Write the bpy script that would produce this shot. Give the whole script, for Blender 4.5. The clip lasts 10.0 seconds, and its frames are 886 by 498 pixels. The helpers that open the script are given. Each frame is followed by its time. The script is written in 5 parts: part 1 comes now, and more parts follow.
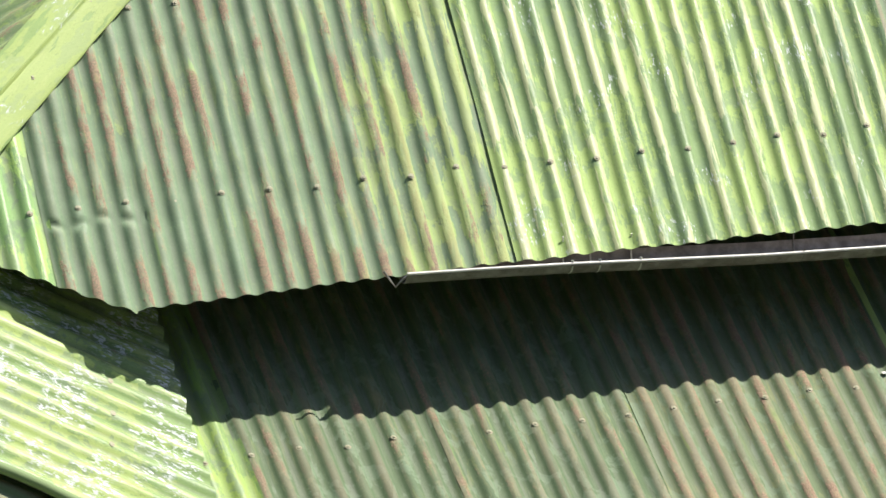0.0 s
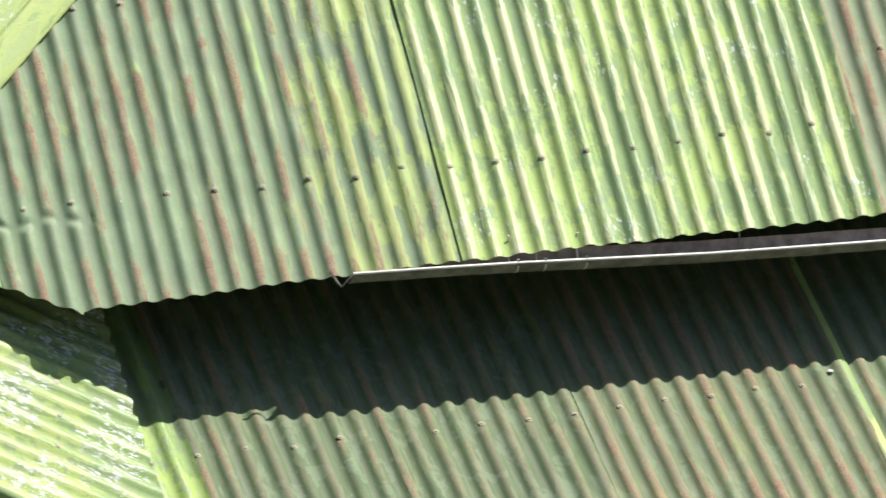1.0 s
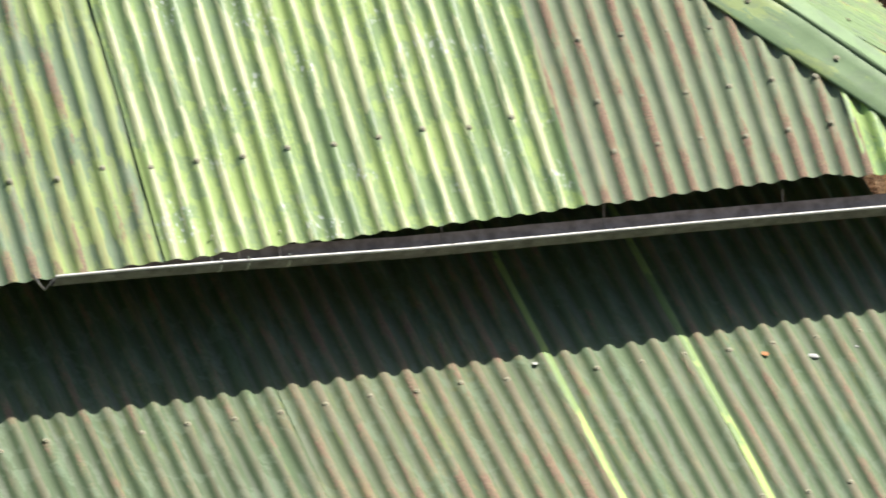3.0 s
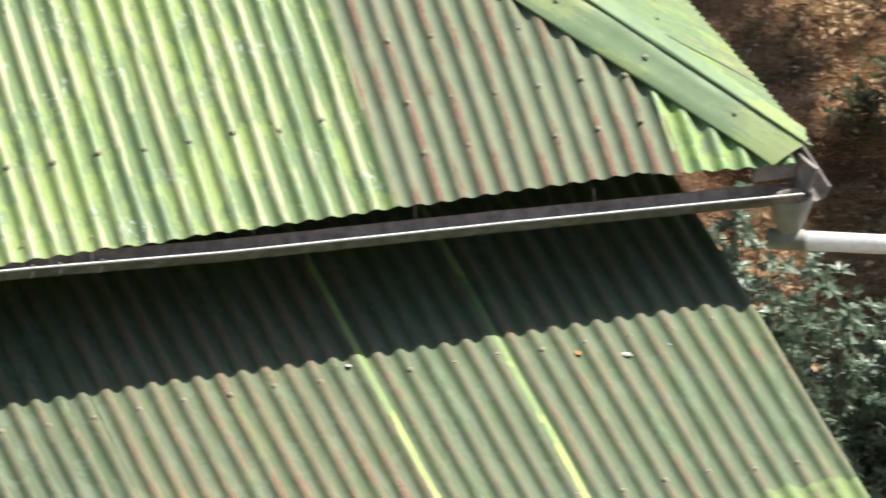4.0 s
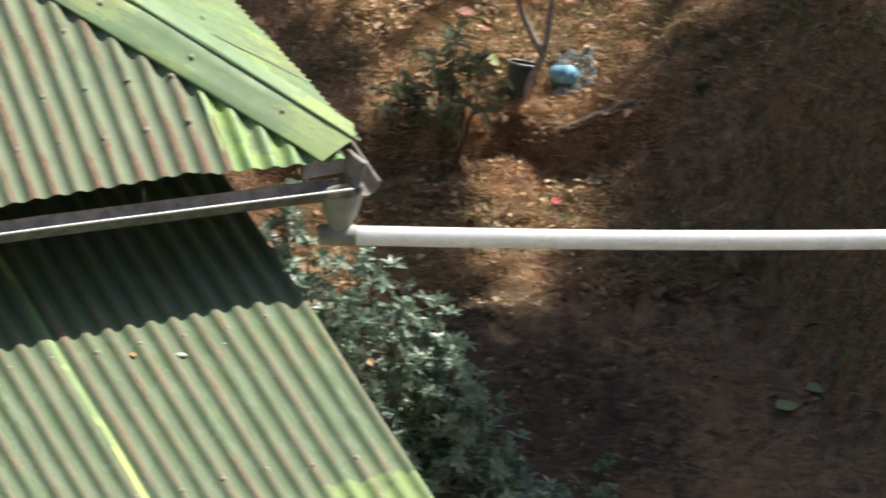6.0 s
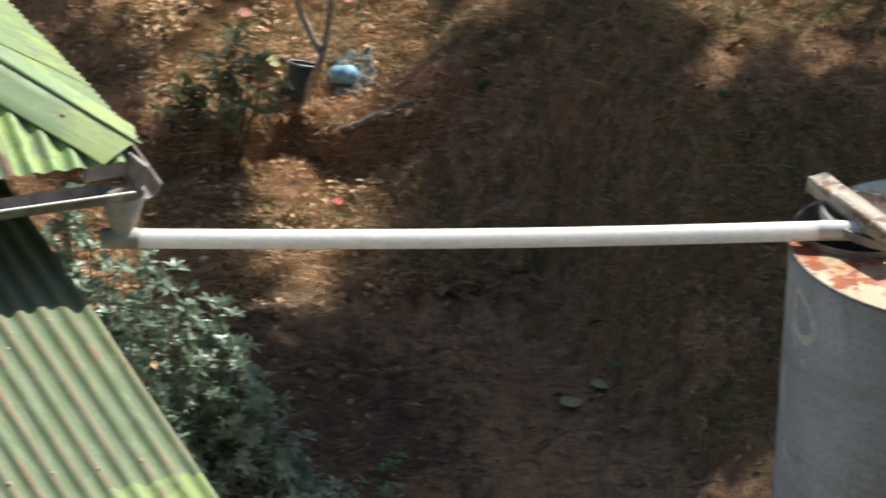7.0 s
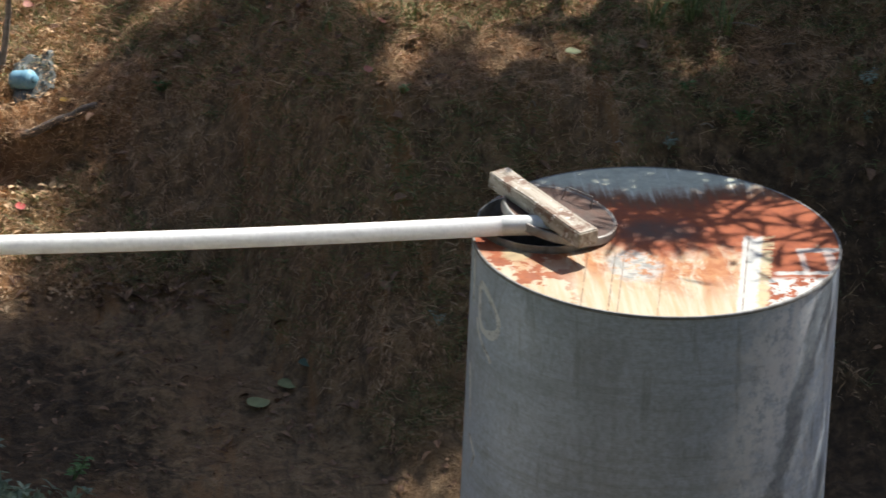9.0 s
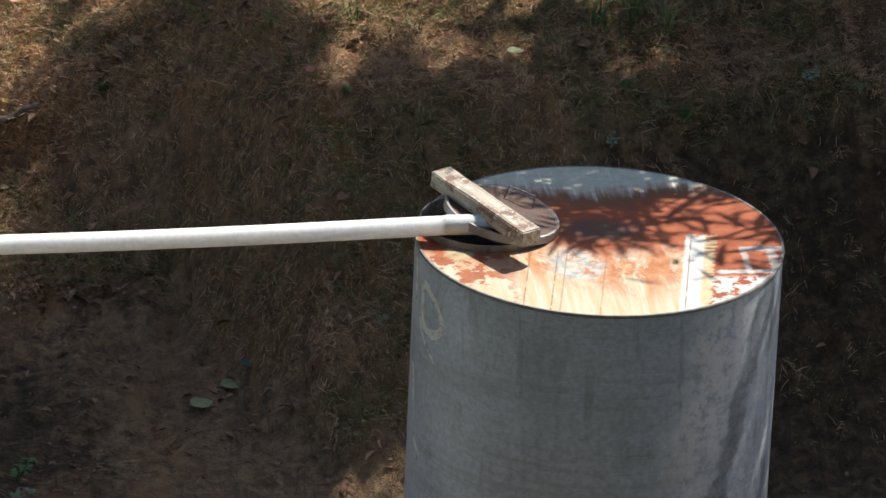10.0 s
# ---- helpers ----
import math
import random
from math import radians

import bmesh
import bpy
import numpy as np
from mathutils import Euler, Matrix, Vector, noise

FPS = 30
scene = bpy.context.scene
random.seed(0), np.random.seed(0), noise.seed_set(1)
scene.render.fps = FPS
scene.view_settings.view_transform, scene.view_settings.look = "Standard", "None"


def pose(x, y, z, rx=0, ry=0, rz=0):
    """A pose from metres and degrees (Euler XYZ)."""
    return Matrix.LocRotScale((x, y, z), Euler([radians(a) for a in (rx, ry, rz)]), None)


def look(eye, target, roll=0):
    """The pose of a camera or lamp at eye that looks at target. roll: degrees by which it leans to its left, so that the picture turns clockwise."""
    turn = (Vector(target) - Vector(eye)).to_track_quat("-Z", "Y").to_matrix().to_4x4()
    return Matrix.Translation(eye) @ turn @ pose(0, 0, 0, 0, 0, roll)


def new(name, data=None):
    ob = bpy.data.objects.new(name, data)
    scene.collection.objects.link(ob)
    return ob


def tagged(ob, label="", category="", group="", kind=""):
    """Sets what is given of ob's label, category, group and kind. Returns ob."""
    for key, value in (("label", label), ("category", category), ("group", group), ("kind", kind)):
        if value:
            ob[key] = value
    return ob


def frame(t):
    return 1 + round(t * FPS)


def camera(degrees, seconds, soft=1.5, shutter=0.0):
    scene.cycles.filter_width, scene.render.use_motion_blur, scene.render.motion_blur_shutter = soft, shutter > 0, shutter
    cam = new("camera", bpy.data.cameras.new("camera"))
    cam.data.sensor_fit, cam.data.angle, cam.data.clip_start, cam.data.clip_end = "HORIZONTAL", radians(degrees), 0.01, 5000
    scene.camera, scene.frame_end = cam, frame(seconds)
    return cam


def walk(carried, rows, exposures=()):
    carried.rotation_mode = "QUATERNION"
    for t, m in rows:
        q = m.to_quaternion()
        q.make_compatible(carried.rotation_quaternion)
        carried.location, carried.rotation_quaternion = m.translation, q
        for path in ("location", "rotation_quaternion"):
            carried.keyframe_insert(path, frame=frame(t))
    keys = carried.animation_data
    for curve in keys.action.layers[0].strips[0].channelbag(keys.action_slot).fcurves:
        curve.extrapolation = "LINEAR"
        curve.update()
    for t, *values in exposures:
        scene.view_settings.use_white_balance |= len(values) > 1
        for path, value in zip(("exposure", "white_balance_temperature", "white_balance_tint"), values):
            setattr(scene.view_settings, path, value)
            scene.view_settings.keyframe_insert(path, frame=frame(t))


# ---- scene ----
# ---- the camera: a long lens on a stand, turning to the right ----
cam = camera(7.476, 10.0, soft=1.5, shutter=0.6)
EYE = (0.0, 0.0, 10.75)
PATH = [
    (0, 65.389, -2.365, 8.165),
    (0.5, 65.393, -2.365, 8.027),
    (1, 65.406, -2.365, 7.662),
    (1.5, 65.424, -2.365, 7.171),
    (2, 65.448, -2.365, 6.472),
    (2.5, 65.476, -2.365, 5.717),
    (2.7, 65.485, -2.365, 5.377),
    (3.8, 65.571, -2.365, 3.563),
    (4, 65.592, -2.365, 3.151),
    (4.5, 65.630, -2.365, 2.160),
    (5, 65.674, -2.365, 1.068),
    (5.5, 65.715, -2.365, 0.057),
    (5.7, 65.732, -2.365, -0.384),
    (6.8, 65.822, -2.365, -2.587),
    (7, 65.841, -2.365, -3.021),
    (7.5, 65.880, -2.365, -4.034),
    (8, 65.915, -2.365, -4.865),
    (8.5, 65.939, -2.365, -5.433),
    (9, 65.960, -2.365, -5.952),
    (9.5, 65.971, -2.365, -6.300),
    (10, 65.978, -2.365, -6.483),
]
walk(cam, [(t, pose(*EYE, rx, ry, rz)) for t, rx, ry, rz in PATH])

# ---- light: a high sun behind the house and to the right, clear sky ----
SUN = Vector((math.sin(radians(50)) * math.cos(radians(56)), math.cos(radians(50)) * math.cos(radians(56)), math.sin(radians(56))))
world = bpy.data.worlds.new("sky")
scene.world = world
world.use_nodes = True
wn = world.node_tree.nodes
sky = wn.new("ShaderNodeTexSky")
sky.sky_type = "NISHITA"
sky.sun_disc = False
sky.dust_density, sky.ozone_density = 1.5, 0.8       # a hazy, warm-white sky
sky.sun_elevation = math.asin(SUN.z)
sky.sun_rotation = math.atan2(SUN.x, SUN.y)
wn["Background"].inputs["Strength"].default_value = 0.079
world.node_tree.links.new(sky.outputs["Color"], wn["Background"].inputs["Color"])
lamp = bpy.data.lights.new("sun", "SUN")
lamp.energy, lamp.angle, lamp.color = 4.9, radians(0.53), (1.0, 0.95, 0.86)
sun = new("sun", lamp)
sun.matrix_world = look(SUN * 60, (0, 0, 0))
scene.view_settings.exposure = 0.60

# ---- materials ----


class Nodes:
    """A small helper to wire up one material."""

    def __init__(self, name, rough=0.6, metal=0.0, spec=0.5):
        self.mat = bpy.data.materials.new(name)
        self.mat.use_nodes = True
        self.tree = self.mat.node_tree
        self.bsdf = self.tree.nodes["Principled BSDF"]
        self.set("Roughness", rough)
        self.set("Metallic", metal)
        self.set("Specular IOR Level", spec)

    def set(self, key, value):
        sock = self.bsdf.inputs[key]
        if hasattr(value, "is_linked"):
            self.tree.links.new(value, sock)
        elif key == "Base Color":
            sock.default_value = (*value, 1)
        else:
            sock.default_value = value

    def put(self, sock, value):
        if hasattr(value, "is_linked"):
            self.tree.links.new(value, sock)
        elif isinstance(value, (tuple, list)) and len(value) == 3 and sock.type == "RGBA":
            sock.default_value = (*value, 1)
        else:
            sock.default_value = value

    def coords(self, kind="Object", scale=(1, 1, 1), turn=0.0):
        tc = self.tree.nodes.new("ShaderNodeTexCoord")
        mp = self.tree.nodes.new("ShaderNodeMapping")
        self.tree.links.new(tc.outputs[kind], mp.inputs["Vector"])
        mp.inputs["Scale"].default_value = scale
        mp.inputs["Rotation"].default_value = (0, 0, turn)
        return mp.outputs["Vector"]

    def noise(self, vec, scale, detail=4.0, rough=0.55, dist=0.0):
        n = self.tree.nodes.new("ShaderNodeTexNoise")
        n.inputs["Scale"].default_value = scale
        n.inputs["Detail"].default_value = detail
        n.inputs["Roughness"].default_value = rough
        n.inputs["Distortion"].default_value = dist
        if vec is not None:
            self.tree.links.new(vec, n.inputs["Vector"])
        return n.outputs["Fac"]

    def voronoi(self, vec, scale):
        n = self.tree.nodes.new("ShaderNodeTexVoronoi")
        n.inputs["Scale"].default_value = scale
        if vec is not None:
            self.tree.links.new(vec, n.inputs["Vector"])
        return n.outputs["Distance"]

    def ramp(self, fac, lo, hi, a=0.0, b=1.0):
        n = self.tree.nodes.new("ShaderNodeMapRange")
        n.interpolation_type = "SMOOTHSTEP"
        self.put(n.inputs["Value"], fac)
        n.inputs["From Min"].default_value, n.inputs["From Max"].default_value = lo, hi
        n.inputs["To Min"].default_value, n.inputs["To Max"].default_value = a, b
        return n.outputs["Result"]

    def mix(self, fac, a, b):
        n = self.tree.nodes.new("ShaderNodeMix")
        n.data_type = "RGBA"
        self.put(n.inputs[0], fac)
        self.put(n.inputs[6], a)
        self.put(n.inputs[7], b)
        return n.outputs[2]

    def math(self, op, a, b=0.0, clamp=False):
        n = self.tree.nodes.new("ShaderNodeMath")
        n.operation, n.use_clamp = op, clamp
        self.put(n.inputs[0], a)
        self.put(n.inputs[1], b)
        return n.outputs[0]

    def attr(self, name):
        n = self.tree.nodes.new("ShaderNodeAttribute")
        n.attribute_name = name
        return n.outputs["Fac"]

    def chance(self, kind="object"):
        if kind == "object":
            return self.tree.nodes.new("ShaderNodeObjectInfo").outputs["Random"]
        return self.tree.nodes.new("ShaderNodeNewGeometry").outputs["Random Per Island"]

    def tree_x(self, vec):
        sep = self.tree.nodes.new("ShaderNodeSeparateXYZ")
        self.tree.links.new(vec, sep.inputs[0])
        return sep.outputs[0]

    def bump(self, height, strength=0.3, distance=0.01):
        n = self.tree.nodes.new("ShaderNodeBump")
        n.inputs["Strength"].default_value = strength
        n.inputs["Distance"].default_value = distance
        self.put(n.inputs["Height"], height)
        self.set("Normal", n.outputs["Normal"])


def roof_paint(name, base, fresh, fresh_amount, rust_amount, gloss, chips=0.0, mottle=1.0, grade=None, spec=0.5, crest_coat=0.0, trough=1.0, under=(0.19, 0.26, 0.17), eave=0.0, relief=0.45, coat=(0.50, 0.54, 0.30), band=None, film=0.0):
    """Weathered green paint on corrugated iron. UV runs in metres: x across the sheet, y down it."""
    base, fresh = [(c[0] * 0.98, c[1], c[2] * 0.83) for c in (base, fresh)]
    m = Nodes(name, rough=gloss, spec=spec)
    uv = m.coords("UV")
    crest = m.attr("crest")
    big = m.noise(uv, 2.3, 3)
    mid = m.noise(uv, 11, 5, 0.6)
    fine = m.noise(uv, 95, 4, 0.7)
    long = m.noise(m.coords("UV", (34, 2.6, 1)), 1.0, 5, 0.65)
    blot = m.noise(m.coords("UV", (16, 6, 1)), 1.0, 5, 0.6, 0.5)
    col = m.mix(m.ramp(mid, 0.3, 0.75), base, [c * 0.86 for c in base])
    # newer coats that lie on in patches drawn down the sheet, with fairly hard edges
    patch = m.math("ADD", m.math("MULTIPLY", big, 0.5), m.math("ADD", m.math("MULTIPLY", long, 0.25), m.math("MULTIPLY", blot, 0.25)))
    if grade:
        across = m.tree_x(uv)
        patch = m.math("ADD", patch, m.ramp(across, grade[0], grade[1], 0.0, grade[2]))
    patch = m.math("ADD", patch, m.math("MULTIPLY", m.math("SUBTRACT", fine, 0.5), 0.07))
    lo = 0.66 - 0.30 * fresh_amount
    thick = m.ramp(patch, lo + 0.012, lo + 0.030)
    col = m.mix(thick, col, fresh)
    brushed = m.math("MULTIPLY", m.ramp(m.noise(m.coords("UV", (60, 8, 1)), 1.0, 4, 0.6, 0.6), 0.52, 0.60), m.ramp(big, 0.40, 0.6))
    col = m.mix(m.math("MULTIPLY", brushed, 0.55 * mottle), col, [fresh[0] * 1.2, fresh[1] * 1.1, fresh[2] * 1.2])
    # grey-green blotches where the top coat has gone
    worn = m.math("MULTIPLY", m.ramp(blot, 0.51, 0.53), m.ramp(mid, 0.44, 0.52))
    col = m.mix(m.math("MULTIPLY", worn, 0.65 * mottle), col, under)
    # greyish dirt in the troughs
    col = m.mix(m.math("MULTIPLY", m.ramp(crest, 0.45, 0.0), m.ramp(long, 0.35, 0.7, 0.1 * trough, 0.6 * trough)), col, (0.24, 0.25, 0.21))
    if film:
        # a brownish film of old rust water along the crests
        stain = m.math("MULTIPLY", m.ramp(m.math("ADD", crest, m.math("MULTIPLY", m.math("SUBTRACT", mid, 0.5), 0.5)), 0.50, 0.92), m.ramp(m.noise(m.coords("UV", (12.4, 1.3, 1)), 1.0, 4, 0.6, 0.3), 0.36, 0.56))
        col = m.mix(m.math("MULTIPLY", stain, film), col, [c * 0.62 + d for c, d in zip(base, (0.135, 0.06, 0.06))])
    # fine speckle and hairline scratches
    speck = m.noise(m.coords("UV", (1, 0.45, 1)), 260, 4, 0.75)
    col = m.mix(m.ramp(speck, 0.30, 0.46, 0.5, 0.0), col, [c * 0.5 for c in base])
    col = m.mix(m.ramp(speck, 0.58, 0.72, 0.0, 0.5), col, [min(0.7, c * 1.5) for c in fresh])
    # fresh green left in narrow streaks along some crests
    green = m.math("MULTIPLY", m.ramp(m.noise(m.coords("UV", (17, 2.0, 1)), 1.0, 4, 0.6, 0.3), 0.63, 0.69), m.ramp(crest, 0.5, 0.8, 0.0, 0.6))
    col = m.mix(green, col, [fresh[0] * 0.95, fresh[1] * 1.15, fresh[2] * 0.9])
    # rust in grainy patches along the crests
    ragged = m.math("ADD", m.noise(m.coords("UV", (14.2, 3.3, 1)), 1.0, 5, 0.7, 0.4), m.math("ADD", m.math("MULTIPLY", m.math("SUBTRACT", fine, 0.5), 0.18), m.math("MULTIPLY", m.math("SUBTRACT", big, 0.5), 0.42)))
    if eave:
        down = m.tree.nodes.new("ShaderNodeSeparateXYZ")
        m.tree.links.new(uv, down.inputs[0])
        ragged = m.math("ADD", ragged, m.ramp(down.outputs[1], -0.22, 0.0, 0.0, eave))
    spread = m.ramp(ragged, 0.645 - 0.22 * rust_amount, 0.735 - 0.22 * rust_amount)
    on_top = m.ramp(m.math("ADD", crest, m.math("MULTIPLY", m.math("SUBTRACT", fine, 0.5), 1.0)), 0.56, 0.80)
    grain = m.noise(m.coords("UV", (1, 0.8, 1)), 210, 4, 0.8)
    run = m.math("MULTIPLY", m.math("MULTIPLY", spread, on_top), m.ramp(grain, 0.36, 0.50, 0.2, 1.0))
    rust = m.mix(m.ramp(grain, 0.38, 0.62), (0.15, 0.080, 0.060), (0.42, 0.29, 0.215))
    rust = m.mix(m.ramp(m.noise(uv, 28, 3), 0.50, 0.66, 0.0, 0.5), rust, (0.40, 0.33, 0.20))
    run = m.math("MULTIPLY", run, min(0.95, 0.25 + rust_amount))
    col = m.mix(m.math("MULTIPLY", m.ramp(ragged, 0.58 - 0.22 * rust_amount, 0.66 - 0.22 * rust_amount), m.math("MULTIPLY", on_top, 0.35 * min(1.0, rust_amount))), col, (0.40, 0.36, 0.20))
    col = m.mix(run, col, rust)
    # ochre bleeding round the rust
    halo = m.math("MULTIPLY", m.ramp(m.noise(m.coords("UV", (9, 3.0, 1)), 1.0, 4, 0.6), 0.60, 0.74), 0.45 * min(1.0, rust_amount))
    col = m.mix(halo, col, (0.40, 0.36, 0.16))
    if crest_coat:
        # a thick later coat brushed down the crests, ragged at its sides and ending abruptly
        side = m.math("ADD", crest, m.math("ADD", m.math("MULTIPLY", m.math("SUBTRACT", fine, 0.5), 0.55), m.math("MULTIPLY", m.math("SUBTRACT", mid, 0.5), 0.7)))
        rub = m.math("MULTIPLY", m.ramp(side, 0.52, 0.62), m.ramp(m.noise(m.coords("UV", (13.1, 1.9, 1)), 1.0, 5, 0.6, 0.35), 0.490, 0.510))
        if grade:
            rub = m.math("MULTIPLY", rub, m.ramp(m.math("ADD", across, m.math("MULTIPLY", m.math("SUBTRACT", big, 0.5), 0.9)), grade[0], grade[1]))
        # the pale default coat also paints in white highlights along the crests
        col = m.mix(m.math("MULTIPLY", rub, crest_coat), col, coat)
        thick = m.math("ADD", thick, m.math("MULTIPLY", rub, crest_coat))
    if band:
        # a strip near the foot of the sheet that was painted again
        low_down = m.tree.nodes.new("ShaderNodeSeparateXYZ")
        m.tree.links.new(uv, low_down.inputs[0])
        edge = m.math("ADD", low_down.outputs[1], m.math("ADD", m.math("MULTIPLY", m.math("SUBTRACT", blot, 0.5), 0.10), m.math("MULTIPLY", m.math("SUBTRACT", big, 0.5), 0.14)))
        col = m.mix(m.math("MULTIPLY", m.math("MULTIPLY", m.ramp(edge, band[0], band[0] + 0.012), m.ramp(m.math("ADD", low_down.outputs[0], m.math("MULTIPLY", m.math("SUBTRACT", blot, 0.5), 0.3)), band[2], band[2] + 0.05)), m.ramp(mid, 0.36, 0.56, 0.25, 0.95)), col, band[1])
    if chips:
        bare = m.math("MULTIPLY", m.ramp(m.noise(m.coords("UV", (1, 0.26, 1)), 105, 5, 0.72), 0.575 - 0.06 * chips, 0.60 - 0.06 * chips), m.ramp(m.noise(uv, 5.5, 3), 0.56 - 0.12 * chips, 0.66 - 0.12 * chips))
        col = m.mix(bare, col, (0.66, 0.70, 0.70))
    m.set("Base Color", col)
    # dust dulls the troughs
    dull = m.math("ADD", m.math("MULTIPLY", run, 0.3), m.ramp(crest, 0.62, 0.25, 0.0, 0.32))
    m.set("Roughness", m.math("ADD", m.ramp(mid, 0.3, 0.7, gloss - 0.06, gloss + 0.1), dull, clamp=True))
    m.set("Specular IOR Level", m.ramp(crest, 0.25, 0.62, spec * 0.35, spec))
    m.bump(m.math("ADD", m.math("ADD", m.math("MULTIPLY", mid, 0.6), m.math("MULTIPLY", thick, 0.28)), m.math("ADD", m.math("MULTIPLY", fine, 0.4), m.math("MULTIPLY", m.math("MULTIPLY", run, m.math("ADD", grain, 0.2)), 1.0))), relief, 0.0042)
    return m.mat


def plain(name, a, b, scale, rough=0.6, metal=0.0, stretch=(1, 1, 1), bump=0.2, kind="Object", distance=0.004):
    m = Nodes(name, rough, metal)
    v = m.coords(kind, stretch)
    n1, n2 = m.noise(v, scale, 5, 0.6), m.noise(v, scale * 7, 4, 0.6)
    col = m.mix(m.ramp(n1, 0.3, 0.7), a, b)
    col = m.mix(m.ramp(n2, 0.35, 0.75, 0.0, 0.35), col, [c * 0.6 for c in a])
    m.set("Base Color", col)
    m.set("Roughness", m.ramp(n2, 0.3, 0.7, max(0, rough - 0.08), min(1, rough + 0.1)))
    m.bump(n2, bump, distance)
    return m.mat


DULL = (0.203, 0.286, 0.214)
YELL = (0.345, 0.46, 0.20)
PAINT_DULL = roof_paint("roof_paint_dull", DULL, (0.27, 0.36, 0.19), 0.3, 0.75, 0.62, spec=0.35)
PAINT_FADED = roof_paint("roof_paint_faded", (0.245, 0.305, 0.228), (0.275, 0.335, 0.225), 0.35, 0.70, 0.66, spec=0.35, eave=0.10, film=0.7)
PAINT_MIXED = roof_paint("roof_paint_mixed", (0.24, 0.34, 0.19), YELL, 0.62, 0.62, 0.45)
PAINT_GRADED = roof_paint("roof_paint_graded", DULL, (0.32, 0.42, 0.185), 0.22, 0.60, 0.58, spec=0.35, mottle=0.6, grade=(5.62, 6.28, 0.15), eave=0.08, crest_coat=0.75, coat=(0.41, 0.49, 0.20), film=0.25)
PAINT_BRIGHT = roof_paint("roof_paint_bright", (0.235, 0.335, 0.185), YELL, 0.62, 0.10, 0.38, chips=0.1, crest_coat=0.85, trough=0.12, under=(0.20, 0.29, 0.17))
PAINT_EDGE = roof_paint("roof_paint_edge", (0.26, 0.42, 0.20), (0.38, 0.55, 0.20), 0.6, 0.05, 0.36)
PAINT_WING = roof_paint("roof_paint_wing", (0.24, 0.35, 0.16), (0.37, 0.47, 0.19), 0.62, 0.0, 0.45, chips=0.8, crest_coat=0.5, coat=(0.46, 0.53, 0.25))
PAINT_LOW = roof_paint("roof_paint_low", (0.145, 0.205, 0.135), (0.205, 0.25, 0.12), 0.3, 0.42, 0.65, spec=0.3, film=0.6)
PAINT_LOW_RUSTY = roof_paint("roof_paint_low_rusty", (0.15, 0.195, 0.13), (0.205, 0.23, 0.12), 0.3, 0.60, 0.68, spec=0.3, film=0.7)
PAINT_LOW_DARK = roof_paint("roof_paint_low_dark", (0.120, 0.172, 0.112), (0.18, 0.225, 0.115), 0.3, 0.46, 0.65, spec=0.3, film=0.5)
PAINT_LOW_END = roof_paint("roof_paint_low_end", (0.145, 0.205, 0.135), (0.205, 0.25, 0.12), 0.3, 0.45, 0.65, spec=0.3, band=(0.85, (0.27, 0.36, 0.15), 55 * 3.17 + 2.30), film=0.75)
PAINT_LOW_EDGE = roof_paint("roof_paint_low_edge", (0.23, 0.34, 0.15), (0.31, 0.43, 0.14), 0.55, 0.05, 0.42)
PAINT_LAP = roof_paint("roof_paint_lap", (0.25, 0.36, 0.16), (0.42, 0.54, 0.20), 0.62, 0.0, 0.42, mottle=0.3)
PAINT_SIDE = roof_paint("roof_paint_side", (0.24, 0.34, 0.20), (0.33, 0.45, 0.18), 0.45, 0.40, 0.55, spec=0.35)
PAINT_CAP = roof_paint("hip_cap_paint", (0.22, 0.33, 0.195), (0.31, 0.40, 0.175), 0.5, 0.05, 0.45, mottle=0.6, relief=0.15)
PAINT_CAP_YELLOW = roof_paint("hip_cap_paint_yellow", (0.30, 0.42, 0.18), (0.40, 0.50, 0.20), 0.62, 0.05, 0.40, chips=0.1, mottle=0.6, relief=0.25, under=(0.30, 0.40, 0.20))
BOLT = plain("painted_bolt", (0.36, 0.38, 0.26), (0.34, 0.28, 0.19), 90, 0.6, 0.0)
GUTTER = plain("weathered_gutter", (0.34, 0.31, 0.29), (0.15, 0.13, 0.12), 22, 0.38, 0.0, (1, 1, 1))
FUNNEL = plain("dusty_plastic", (0.52, 0.50, 0.44), (0.38, 0.36, 0.31), 18, 0.6)
PVC = plain("white_pipe", (0.97, 0.965, 0.96), (0.94, 0.935, 0.925), 9, 0.34, 0.0, bump=0.03)
PVC.node_tree.nodes["Principled BSDF"].inputs["Subsurface Weight"].default_value = 1.0
PVC.node_tree.nodes["Principled BSDF"].inputs["Subsurface Radius"].default_value = (0.06, 0.06, 0.06)
PVC.node_tree.nodes["Principled BSDF"].inputs["Subsurface Scale"].default_value = 1.0
WIRE = plain("tie_wire", (0.35, 0.34, 0.32), (0.22, 0.2, 0.18), 60, 0.5, 0.8)
TIMBER = plain("old_timber", (0.30, 0.24, 0.18), (0.18, 0.14, 0.10), 12, 0.8, 0.0, (1, 1, 6))
WALL = plain("lime_wall", (0.55, 0.52, 0.45), (0.44, 0.41, 0.35), 5, 0.9, bump=0.3)


# ---- building helpers ----
def mesh_of(name, verts, faces, mat=None, smooth=False):
    me = bpy.data.meshes.new(name)
    me.from_pydata([tuple(v) for v in verts], [], faces)
    if mat:
        me.materials.append(mat)
    if smooth:
        me.shade_smooth()
        me.set_sharp_from_angle(angle=radians(48))
    me.update()
    return me


